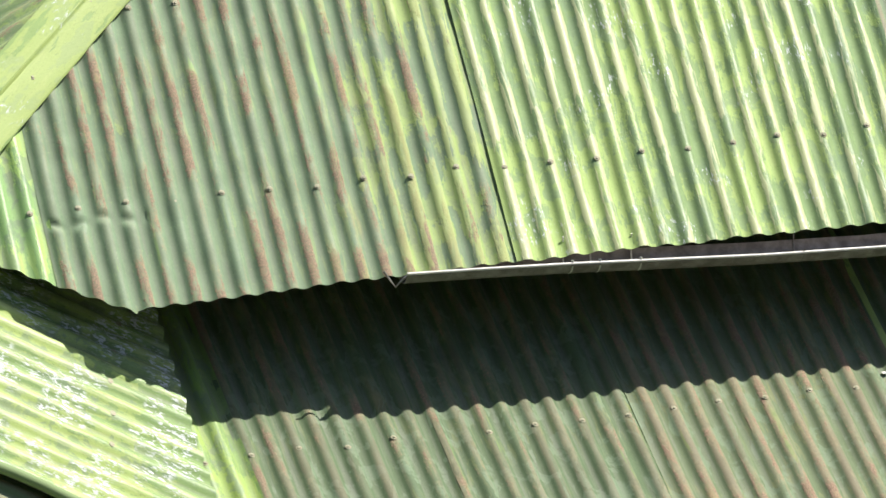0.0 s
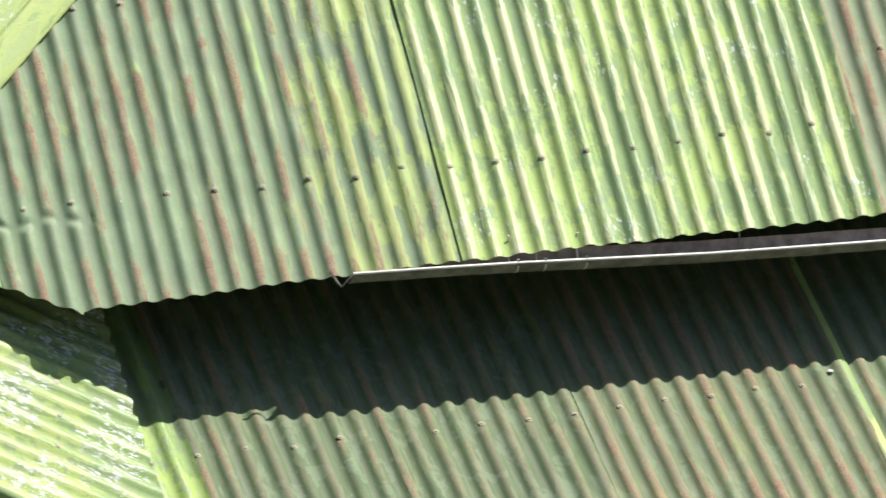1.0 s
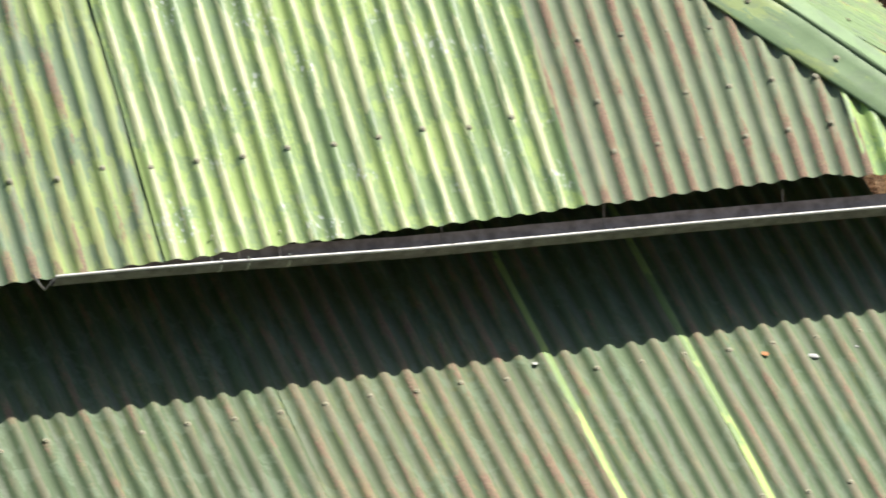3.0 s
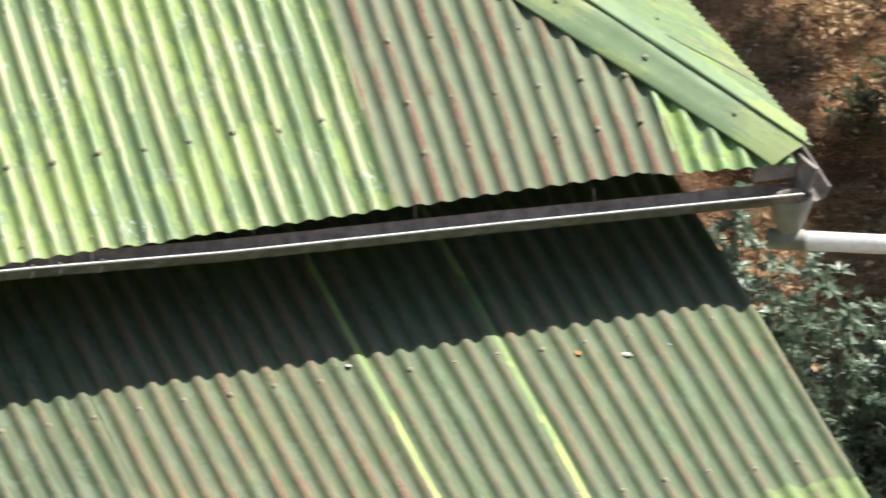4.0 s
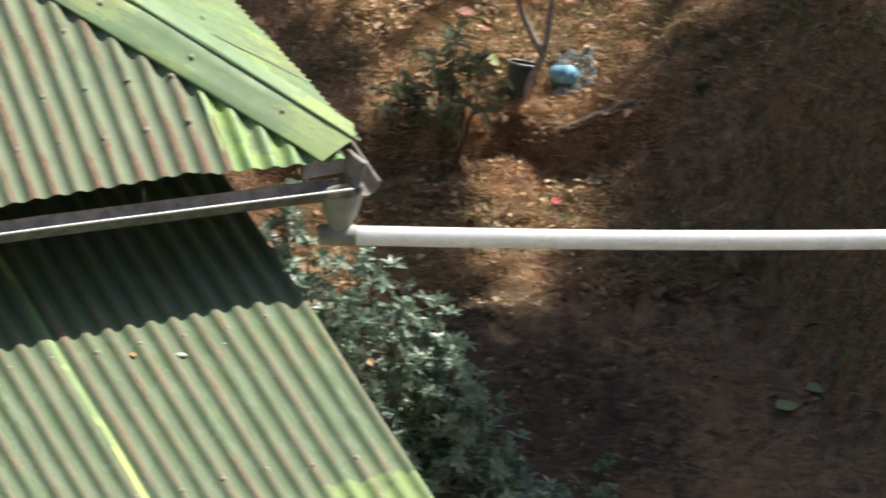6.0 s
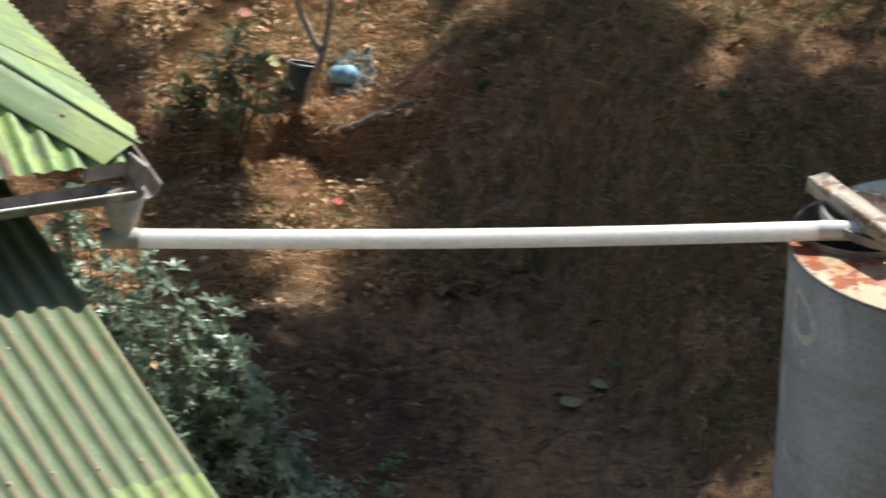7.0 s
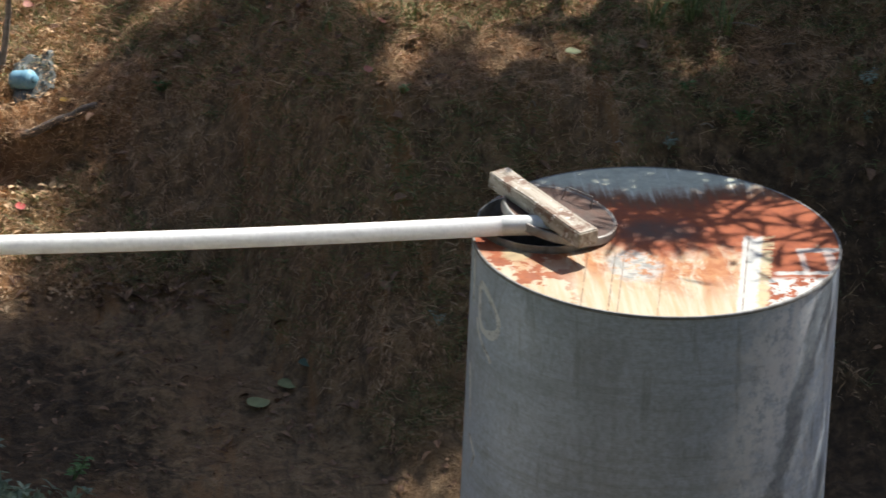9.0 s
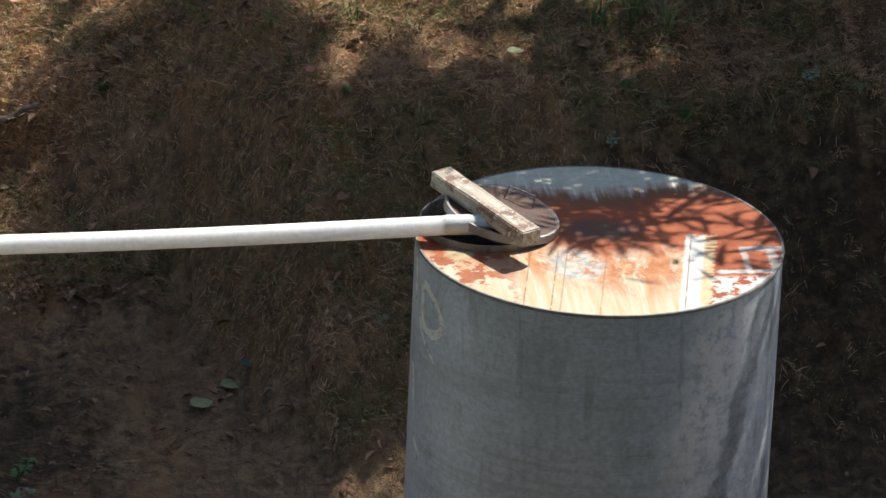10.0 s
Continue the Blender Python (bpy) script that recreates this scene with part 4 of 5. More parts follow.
    m.set("Roughness", m.ramp(n3, 0.3, 0.7, 0.42, 0.6))
    m.bump(m.math("ADD", n2, n3), 0.12, 0.003)
    return m.mat


RIM = plain("rim_metal", (0.30, 0.31, 0.31), (0.17, 0.15, 0.13), 30, 0.6, 0.2)
TANK_TOP, TANK_SIDE = tank_top_material(), tank_side_material()


def chalk_material():
    m = Nodes("chalk_paint", 0.9)
    v = m.coords("Object")
    m.set("Base Color", m.mix(m.noise(v, 40), (0.93, 0.94, 0.94), (0.78, 0.81, 0.82)))
    m.set("Alpha", m.ramp(m.math("ADD", m.math("MULTIPLY", m.noise(v, 16, 4), 0.6), m.math("MULTIPLY", m.noise(v, 90, 4, 0.7), 0.4)), 0.34, 0.54, 0.2, 0.9))
    return m.mat


CHALK = chalk_material()
LID = plain("rusty_lid", (0.105, 0.050, 0.034), (0.062, 0.042, 0.035), 16, 0.6, 0.2)
LID_RIM = plain("zinc_rim", (0.44, 0.45, 0.44), (0.17, 0.11, 0.08), 7, 0.5, 0.2)
HOLE = plain("dark_mouth", (0.03, 0.03, 0.03), (0.02, 0.02, 0.02), 10, 0.9)
MOUTH = Vector((-0.360, 0.112, 0.0))       # of the tank's mouth, from the tank's centre
MOUTH_R = 0.213


def ring_mesh(name, rows, segs, mat, closed=True, centre=(0, 0)):
    """Turned shape from (radius, height) rows."""
    verts, faces = [], []
    for r, z in rows:
        for k in range(segs):
            w = 2 * math.pi * k / segs
            verts.append((centre[0] + r * math.cos(w), centre[1] + r * math.sin(w), z))
    for i in range(len(rows) - 1):
        for k in range(segs):
            faces.append((i * segs + k, i * segs + (k + 1) % segs, (i + 1) * segs + (k + 1) % segs, (i + 1) * segs + k))
    return mesh_of(name, verts, faces, mat, True)


def tank():
    thing = tagged(new("water_tank"), "grey galvanised cylindrical water tank with a rusted top", "water tank")
    thing.location = TANK
    bpy.context.view_layer.update()

    def sub(name, me, label=""):
        ob = new(name, me)
        ob.parent = thing
        if label:
            ob["label"] = label
        return ob

    wall_rows = [(TANK_R, -0.004 - TANK_H * i / 14 + (0.002 if i % 5 == 0 else 0)) for i in range(15)]
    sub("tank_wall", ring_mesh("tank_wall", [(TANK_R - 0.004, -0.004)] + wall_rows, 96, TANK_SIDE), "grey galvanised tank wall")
    # folded rim
    sub("rim", ring_mesh("rim", [(TANK_R - 0.006, 0.0015), (TANK_R + 0.001, 0.0015), (TANK_R + 0.0035, -0.003), (TANK_R + 0.003, -0.008), (TANK_R - 0.001, -0.010)], 96, RIM), "folded seam round the top")
    # the flat top with the mouth cut through it
    segs = 96
    verts, faces = [], []
    rows = 14
    for i in range(rows + 1):
        f = i / rows
        for k in range(segs):
            w = 2 * math.pi * k / segs
            inner = Vector((MOUTH.x + MOUTH_R * math.cos(w), MOUTH.y + MOUTH_R * math.sin(w), 0))
            outer = Vector(((TANK_R - 0.004) * math.cos(w), (TANK_R - 0.004) * math.sin(w), 0))
            p = inner.lerp(outer, f)
            edge = min(1.0, (1 - f) * 4) * min(1.0, f * 3)
            p.z = edge * 0.004 * noise.noise(Vector((p.x * 4, p.y * 4, 3)))
            verts.append(p)
    for i in range(rows):
        for k in range(segs):
            faces.append((i * segs + k, (i + 1) * segs + k, (i + 1) * segs + (k + 1) % segs, i * segs + (k + 1) % segs))
    sub("tank_top", mesh_of("tank_top", verts, faces, TANK_TOP, True), "flat tank top stained with orange rust")
    sub("mouth_collar", ring_mesh("mouth_collar", [(MOUTH_R + 0.001, -0.01), (MOUTH_R + 0.001, 0.026), (MOUTH_R - 0.003, 0.026), (MOUTH_R - 0.003, -0.25)], 48, RIM, centre=MOUTH[:2]), "dull grey collar of the tank mouth")
    # water below the mouth
    disc = bmesh.new()
    bmesh.ops.create_circle(disc, cap_ends=True, segments=48, radius=TANK_R - 0.01, matrix=Matrix.Translation((0, 0, -0.5)))
    part("water", disc, HOLE, None).parent = thing
    # chalk marks on the side, written round the wall, too worn to read
    def mark(w0, z0, path, width=0.020):
        pts = [((TANK_R + 0.0008) * math.cos(w0 + x / TANK_R), (TANK_R + 0.0008) * math.sin(w0 + x / TANK_R), z0 + z) for x, z in path]
        verts, faces = [], []
        for i, p in enumerate(pts):
            q, r = pts[max(i - 1, 0)], pts[min(i + 1, len(pts) - 1)]
            d = (Vector(r) - Vector(q)).normalized()
            out = Vector((p[0], p[1], 0)).normalized()
            side = d.cross(out).normalized()
            wd = width * (0.75 + 0.4 * noise.noise(Vector((i * 0.7, w0, z0))))
            verts += [Vector(p) - side * wd, Vector(p) + side * wd]
        for i in range(len(pts) - 1):
            faces.append((2 * i, 2 * i + 2, 2 * i + 3, 2 * i + 1))
        sub("chalk_mark", mesh_of("chalk_mark", verts, faces, CHALK), "worn white chalk stroke")
    oval = [(0.072 * math.cos(w) + 0.018 * math.cos(2 * w), 0.075 * math.sin(w) - 0.02 * math.cos(w)) for w in [2 * math.pi * k / 24 for k in range(25)]]
    W0 = radians(197.5)
    mark(W0, -0.165, oval, 0.017)
    mark(W0, -0.265, [(-0.075, 0.045), (-0.06, 0.005), (-0.02, -0.025), (0.03, -0.05), (0.05, -0.065)], 0.013)
    mark(W0 - 0.22, -0.10, [(-0.01, 0.08), (0.0, 0.0), (0.0, -0.09)], 0.02)
    mark(W0 - 0.20, -0.50, [(-0.02, 0.09), (0.0, 0.0), (0.02, -0.09)], 0.016)
    mark(W0 - 0.12, -0.70, [(-0.03, 0.05), (0.03, 0.0), (0.0, -0.06)], 0.012)
    return thing


tank()


def tank_lid():
    thing = tagged(new("tank_lid"), "round rusty metal lid propped open by the pipe", "lid")
    thing.matrix_world = pose(TANK.x + MOUTH.x + 0.051, TANK.y + MOUTH.y - 0.022, TANK.z + 0.062, 2, 11, 0)
    bpy.context.view_layer.update()
    r = 0.192
    ob = new("lid_plate", ring_mesh("lid_plate", [(0.0005, 0.006), (0.06, 0.006), (0.12, 0.004), (r - 0.012, 0.0), (r - 0.012, -0.0012), (0.0005, 0.0045)], 56, LID))
    ob.parent = thing
    ob = new("lid_rim", ring_mesh("lid_rim", [(r - 0.013, 0.0), (r - 0.008, 0.004), (r - 0.002, 0.003), (r, -0.003), (r, -0.024), (r - 0.003, -0.025), (r - 0.003, -0.004), (r - 0.013, -0.0015)], 56, LID_RIM))
    ob.parent = thing
    ob["label"] = "pale zinc rim of the lid"
    handle = [(0.02, 0.11, 0.004), (0.025, 0.11, 0.045), (0.105, 0.06, 0.047), (0.11, 0.06, 0.004)]
    ob = new("handle", mesh_of("handle", *tube(handle, 0.0028, 6), WIRE, True))
    ob.parent = thing
    ob["label"] = "thin wire handle"
    return thing


tank_lid()


def plank():
    """A sawn piece of timber that weighs the lid down."""
    length, width, thick = 0.50, 0.078, 0.056
    bm = bmesh.new()
    bmesh.ops.create_cube(bm, size=1)
    bmesh.ops.scale(bm, vec=(length, width, thick), verts=bm.verts)
    bmesh.ops.subdivide_edges(bm, edges=[e for e in bm.edges if abs((e.verts[0].co - e.verts[1].co).x) > 0.1], cuts=14)
    bmesh.ops.bevel(bm, geom=[e for e in bm.edges if len(e.link_faces) == 2 and e.calc_face_angle(0) > 0.8], offset=0.004, segments=2, affect="EDGES")
    for v in bm.verts:
        v.co.y += 0.003 * noise.noise(Vector((v.co.x * 7, v.co.z * 20, 1)))
        v.co.z += 0.003 * noise.noise(Vector((v.co.x * 8, v.co.y * 20, 6)))
    m = Nodes("weathered_plank", 0.85)
    v = m.coords("Object", (3, 60, 60))
    g, b, sp = m.noise(v, 1.0, 5, 0.65), m.noise(m.coords("Object"), 15, 5, 0.7), m.noise(m.coords("Object"), 60, 3)
    col = m.mix(m.ramp(g, 0.35, 0.65), (0.52, 0.47, 0.40), (0.26, 0.22, 0.175))
    col = m.mix(m.ramp(b, 0.52, 0.60, 0, 0.85), col, (0.17, 0.09, 0.06))
    col = m.mix(m.ramp(sp, 0.58, 0.66), col, (0.60, 0.57, 0.53))
    m.set("Base Color", col)
    m.bump(g, 0.5, 0.003)
    me = bpy.data.meshes.new("timber_offcut")
    bm.to_mesh(me)
    bm.free()
    me.materials.append(m.mat)
    ob = tagged(new("timber_offcut", me), "short weathered timber offcut lying across the lid", "timber")
    far, near = Vector((2.644, 20.117, 1.974)), Vector((2.887, 19.690, 1.944))
    d = (near - far).normalized()
    side = UP.cross(d).normalized()
    ob.matrix_world = frame_matrix((far + near) / 2, d, side, d.cross(side))
    return ob


plank()


# ---- plants and litter ----
def leaf_mat(name, a, b, rough=0.5, thin=0.0):
    m = Nodes(name, rough)
    r = m.chance("island")
    n = m.noise(m.coords("Object"), 40, 3)
    col = m.mix(r, a, b)
    m.set("Base Color", m.mix(m.ramp(n, 0.35, 0.7, 0, 0.4), col, [c * 0.6 for c in a]))
    if thin:
        glow = m.tree.nodes.new("ShaderNodeBsdfTranslucent")
        m.tree.links.new(m.bsdf.inputs["Base Color"].links[0].from_socket, glow.inputs["Color"])
        both = m.tree.nodes.new("ShaderNodeMixShader")
        both.inputs[0].default_value = thin
        m.tree.links.new(m.bsdf.outputs[0], both.inputs[1])
        m.tree.links.new(glow.outputs[0], both.inputs[2])
        m.tree.links.new(both.outputs[0], m.tree.nodes["Material Output"].inputs["Surface"])
    return m.mat


BUSH_LEAF = leaf_mat("grey_green_leaf", (0.16, 0.235, 0.165), (0.36, 0.46, 0.34), 0.36, 0.28)
SHRUB_LEAF = leaf_mat("mid_green_leaf", (0.14, 0.19, 0.09), (0.36, 0.40, 0.24), 0.45, 0.35)
TREE_LEAF = leaf_mat("tree_leaf", (0.04, 0.08, 0.025), (0.08, 0.12, 0.04), 0.5)
DRY_GRASS = leaf_mat("dry_grass", (0.58, 0.36, 0.20), (0.86, 0.63, 0.40), 0.8)
OLD_GRASS = leaf_mat("withered_grass", (0.36, 0.21, 0.125), (0.90, 0.61, 0.38), 0.85)
GREEN_GRASS = leaf_mat("green_grass", (0.09, 0.14, 0.045), (0.34, 0.38, 0.15), 0.6)
DEAD_LEAF = leaf_mat("dead_leaf", (0.12, 0.06, 0.035), (0.42, 0.25, 0.15), 0.8)
STRAW_LEAF = leaf_mat("straw_leaf", (0.42, 0.25, 0.13), (0.74, 0.52, 0.31), 0.7)
BARK = plain("bark", (0.20, 0.15, 0.11), (0.12, 0.09, 0.07), 18, 0.9, bump=0.6, distance=0.01)


def leaf(verts, faces, at, along, up, length, width, fold=0.25):
    """One pointed leaf, folded along its rib: six corners, four faces."""
    along = along.normalized()
    side = along.cross(up).normalized() if along.cross(up).length > 1e-4 else along.orthogonal().normalized()
    out = side.cross(along).normalized()
    i = len(verts)
    for f, w, h in ((0, 0, 0), (0.35, 1, fold), (0.35, -1, fold), (0.72, 0.75, fold * 0.6), (0.72, -0.75, fold * 0.6), (1, 0, -0.35), (0.5, 0, 0)):
        verts.append(at + along * (length * f) + side * (width * 0.5 * w) + out * (width * 0.5 * h) - UP * (length * 0.12 * f * f))
    faces += [(i, i + 1, i + 6), (i, i + 6, i + 2), (i + 1, i + 3, i + 6), (i + 2, i + 6, i + 4), (i + 3, i + 5, i + 6), (i + 4, i + 6, i + 5)]


def rand_dir(rng, flat=1.0):
    while True:
        v = Vector((rng.uniform(-1, 1), rng.uniform(-1, 1), rng.uniform(-1, 1) * flat))
        if 0.05 < v.length < 1:
            return v.normalized()


def whorl(verts, faces, rng, at, axis, many, length, width):
    """A rosette of leaves at a twig's end, spreading and a little raised."""
    side = axis.orthogonal().normalized()
    turn = rng.uniform(0, 6.28)
    for k in range(many):
        w = turn + k * 2.4
        out = side * math.cos(w) + axis.cross(side) * math.sin(w)
        sz = rng.uniform(0.65, 1.2)
        leaf(verts, faces, at + axis * (0.012 * (k / many - 0.5)), out + axis * rng.uniform(-0.1, 0.75), axis + rand_dir(rng) * 0.35, length * sz, width * sz, 0.18)


def bush(base, stems, height, spread, leaf_len, leaf_wid, mat, seed, label, twigs=9, many=8, dead=0):
    """Leafy stems that fork into twigs, each ending in a rosette."""
    rng = random.Random(seed)
    thing = tagged(new("bush"), label, "bush")
    thing.location = base
    bpy.context.view_layer.update()
    verts, faces, tv, tf = [], [], [], []
    for s in range(stems):
        w = rng.uniform(0, 2 * math.pi)
        r = spread * math.sqrt(rng.random())
        tip = Vector(base) + Vector((math.cos(w) * r, math.sin(w) * r, height * rng.uniform(0.55, 1.0) * (1 - 0.35 * (r / spread) ** 2)))
        foot = Vector(base) + Vector((math.cos(w) * r * 0.25, math.sin(w) * r * 0.25, -0.03))
        pts = []
        for i in range(7):
            f = i / 6
            p = foot.lerp(tip, f)
            p += Vector((math.cos(w), math.sin(w), 0)) * (0.1 * spread * math.sin(f * math.pi))
            pts.append(p + Vector((rng.uniform(-1, 1), rng.uniform(-1, 1), 0)) * 0.012)
        part("stem", mesh_of("stem", *tube(pts, [0.009 * (1 - 0.75 * i / 6) for i in range(7)], 6), BARK, True), None, thing)
        for k in range(twigs):
            f = 0.35 + 0.65 * (k + rng.random()) / twigs
            j = min(5, int(f * 6))
            p = pts[j].lerp(pts[j + 1], min(1.0, f * 6 - j))
            d = (rand_dir(rng, 0.4) + Vector((0, 0, 0.55))).normalized()
            end = p + d * rng.uniform(0.04, 0.13)
            more, sides = tube([p, p.lerp(end, 0.5) - UP * 0.004, end], [0.0035, 0.0028, 0.002], 5)
            tf += [tuple(q + len(tv) for q in fc) for fc in sides]
            tv += more
            whorl(verts, faces, rng, end, d, many, leaf_len, leaf_wid)
            for g in (0.35, 0.7):
                leaf(verts, faces, p.lerp(end, g), rand_dir(rng, 0.4) + d * 0.4, UP + rand_dir(rng) * 0.5, leaf_len * rng.uniform(0.6, 1.0), leaf_wid)
        whorl(verts, faces, rng, pts[6], (pts[6] - pts[5]).normalized(), many + 2, leaf_len, leaf_wid)
    tagged(part("brushwood", mesh_of("brushwood", tv, tf, BARK, True), None, thing), kind="stuff")
    part("foliage", mesh_of("foliage", verts, faces, mat), None, thing)
    for k in range(dead):
        w = rng.uniform(0, 2 * math.pi)
        p = Vector(base) + Vector((math.cos(w) * spread * 0.9, math.sin(w) * spread * 0.9, height * rng.uniform(0.3, 0.8)))
        verts, faces = [], []
        leaf(verts, faces, p, rand_dir(rng, 0.3), UP + rand_dir(rng) * 0.6, leaf_len * 1.2, leaf_wid * 1.6)
        part("dead_leaf", mesh_of("dead_leaf", verts, faces, STRAW_LEAF), None, thing, "dry tan leaf caught in the twigs")
    return thing


def drop(x, y):
    return Vector((x, y, ground_height(x, y)))


bush(drop(0.54, 21.42), 78, 1.64, 0.38, 0.050, 0.018, BUSH_LEAF, 11, "leafy grey-green bush beside the roof edge", 18, dead=10)
bush(drop(0.86, 21.22), 34, 1.24, 0.26, 0.050, 0.018, BUSH_LEAF, 19, "leafy grey-green bush beside the roof edge", 15)
bush(drop(1.04, 20.98), 38, 1.00, 0.36, 0.052, 0.020, BUSH_LEAF, 12, "low grey-green bush in the shade of the roof", 14)
bush(drop(0.20, 21.75), 38, 1.74, 0.28, 0.050, 0.018, BUSH_LEAF, 15, "leafy grey-green bush behind the gutter", 15)
bush(drop(1.36, 20.90), 34, 0.90, 0.36, 0.052, 0.020, BUSH_LEAF, 16, "low grey-green bush in the shade of the roof", 13)
bush(drop(1.64, 20.88), 28, 0.66, 0.34, 0.052, 0.020, BUSH_LEAF, 18, "low grey-green bush in the shade of the roof", 12)
bush(drop(1.02, 21.9), 9, 0.50, 0.24, 0.050, 0.018, BUSH_LEAF, 17, "low grey-green bush in the shade of the roof", 8)
bush(drop(0.94, 25.44), 6, 0.66, 0.17, 0.085, 0.026, SHRUB_LEAF, 13, "small green shrub with pale stems on the sunlit bank", 5, 4)
bush(drop(0.71, 25.42), 4, 0.22, 0.14, 0.050, 0.020, SHRUB_LEAF, 14, "small green weed on the sunlit bank", 4, 4)


SPAN = [[ground_height(-1.0 + 0.06 * i, 19.5 + 0.06 * j) for j in range(145)] for i in range(130)]


def on_ground(p):
    """Where the sun throws the shadow of a point: the first ground on its way."""
    k = (p.z - 1.5) / SUN.z
    while True:
        q = p - SUN * k
        i, j = int((q.x + 1.0) / 0.06 + 0.5), int((q.y - 19.5) / 0.06 + 0.5)
        if q.z < -0.6 or 0 <= i < 130 and 0 <= j < 145 and q.z < SPAN[i][j]:
            return q
        k += 0.05


def open_sky(p, rng):
    """Leaves are left out where sun patches should fall on bank and bush."""
    q = p - SUN * ((p.z - 0.85) / SUN.z)
    if -0.4 < q.x < 0.98 and 20.4 < q.y < 22.0:
        return rng.random() < 0.997
    g = on_ground(p)
    ragged = noise.noise(Vector((g.x * 2.3, g.y * 2.3, 4))) + 0.6 * noise.noise(Vector((g.x * 6.5, g.y * 6.5, 9)))
    e = 0.10 * ragged
    edge = ledge_line(g.x)
    if 0.12 < g.x + 0.6 * e < 0.47 and 25.42 < g.y < 25.98 + e:
        return False
    if g.x < 0.27 + e and g.y > 26.08 + e:
        return False
    if g.x < 0.58 + e and g.y > 24.3 + e:
        return rng.random() < 0.98
    if g.x < 1.60 + 1.2 * e and g.y > edge - 0.04 or 0.90 + e < g.x < 1.54 + e and 24.86 < g.y < edge + 0.05 or 0.98 + e < g.x < 1.36 + e and 24.45 + e < g.y < 24.9:
        return rng.random() < 0.997
    brow = knots(g.x, ((2.2, 25.5), (2.48, 24.94), (2.68, 24.22), (3.42, 24.12), (4.07, 24.27), (4.48, 24.55)))
    fleck = noise.noise(Vector((g.x * 3.4, g.y * 2.4, 21)))
    if 2.15 < g.x < 4.5 and g.y > brow + 0.16 * ragged:
        return fleck < (0.45 if g.x < 2.9 else 0.22 if g.x < 3.4 else 0.15 if g.x < 4.1 else -0.15) and rng.random() < 0.998
    if 1.6 < g.x <= 2.15 and g.y > 25.65 + 0.3 * ragged:
        return fleck < 0.05 and rng.random() < 0.96
    if (g.x - 2.84) ** 2 + (g.y - 22.86) ** 2 < 0.055 + 0.03 * ragged:
        return True
    return False


def over_tank(p, rng):
    """The sapling's leaves shade the back and the middle of the tank's top."""
    k = (p.z - TANK.z) / SUN.z
    q = p - SUN * k - TANK
    wave = 0.14 * noise.noise(Vector((q.x * 5, q.y * 5, 1)))
    if q.x > 0.1 and math.hypot(q.x, q.y) > TANK_R:
        return rng.random() < 0.15
    if q.x < -0.15 and q.y < 0.28:
        return rng.random() < 0.985
    if q.x > 0.27 + wave and q.y < 0.55:
        return rng.random() < 0.93
    if q.y > 0.30 + wave:
        return rng.random() < 0.015
    if q.x > 0.14 + wave:
        return rng.random() < (0.72 if q.y > -0.08 + wave else 0.99)
    if q.y > 0.0 + wave:
        return rng.random() < 0.06
    return rng.random() < 0.995


def tree(base, crown, radii, clumps, seed, label, leaf_len=0.16, leaf_wid=0.085, per=46, clump_r=0.42, girth=0.13, gaps=open_sky):
    rng = random.Random(seed)
    thing = tagged(new("tree"), label, "tree")
    thing.location = base
    bpy.context.view_layer.update()
    base, crown = Vector(base), Vector(crown)
    pts = [base + Vector((0, 0, -0.2))]
    for i in range(1, 9):
        f = i / 8
        pts.append(base.lerp(crown, f) + Vector((rng.uniform(-1, 1), rng.uniform(-1, 1), 0)) * 0.08)
    part("trunk", mesh_of("trunk", *tube(pts, [girth * (1 - 0.7 * i / 8) for i in range(9)], 10), BARK, True), None, thing)
    verts, faces = [], []
    for c in range(clumps):
        d = rand_dir(rng) * (rng.random() ** 0.4)
        centre = crown + Vector((d.x * radii[0], d.y * radii[1], d.z * radii[2]))
        if c % 6 == 0 and not gaps(centre, rng) and not gaps(centre.lerp(pts[6], 0.4), rng):
            start = pts[rng.randint(4, 8)]
            mid = start.lerp(centre, 0.5) + Vector((0, 0, 0.12))
            part("limb", mesh_of("limb", *tube([start, mid, centre], [girth * 0.2, girth * 0.12, 0.006], 6), BARK, True), None, thing)
        for k in range(per):
            o = rand_dir(rng) * (clump_r * rng.random() ** 0.5)
            p = centre + o
            sz = rng.uniform(0.7, 1.3)
            d = (o + rand_dir(rng) * 0.3)
            if gaps(p, rng):
                continue
            leaf(verts, faces, p, d, UP + rand_dir(rng) * 0.6, leaf_len * sz, leaf_wid * sz)
    part("crown", mesh_of("crown", verts, faces, TREE_LEAF), None, thing)
    return thing


# trees out of view, placed to shade the bank and block its sky
tree(drop(9.6, 29.0), (8.3, 27.9, 10.4), (3.2, 2.7, 1.5), 660, 21, "leafy tree out of view above the tank, added for its shade", 0.13, 0.07, 50)
tree(drop(9.2, 25.6), (8.0, 24.5, 5.6), (1.9, 2.0, 1.3), 240, 22, "leafy tree out of view above the tank, added for its shade", 0.13, 0.07, 46)
tree(drop(8.0, 26.2), (6.3, 25.7, 10.3), (1.5, 1.2, 0.5), 110, 23, "slender leafy tree out of view, added to shade the low bushes", 0.13, 0.07, 50, 0.4, 0.07)
tree(drop(4.5, 29.6), (4.15, 28.8, 7.0), (1.0, 0.9, 0.6), 90, 25, "slender leafy tree out of view, added to shade the terrace", 0.13, 0.07, 50, 0.36, 0.06)
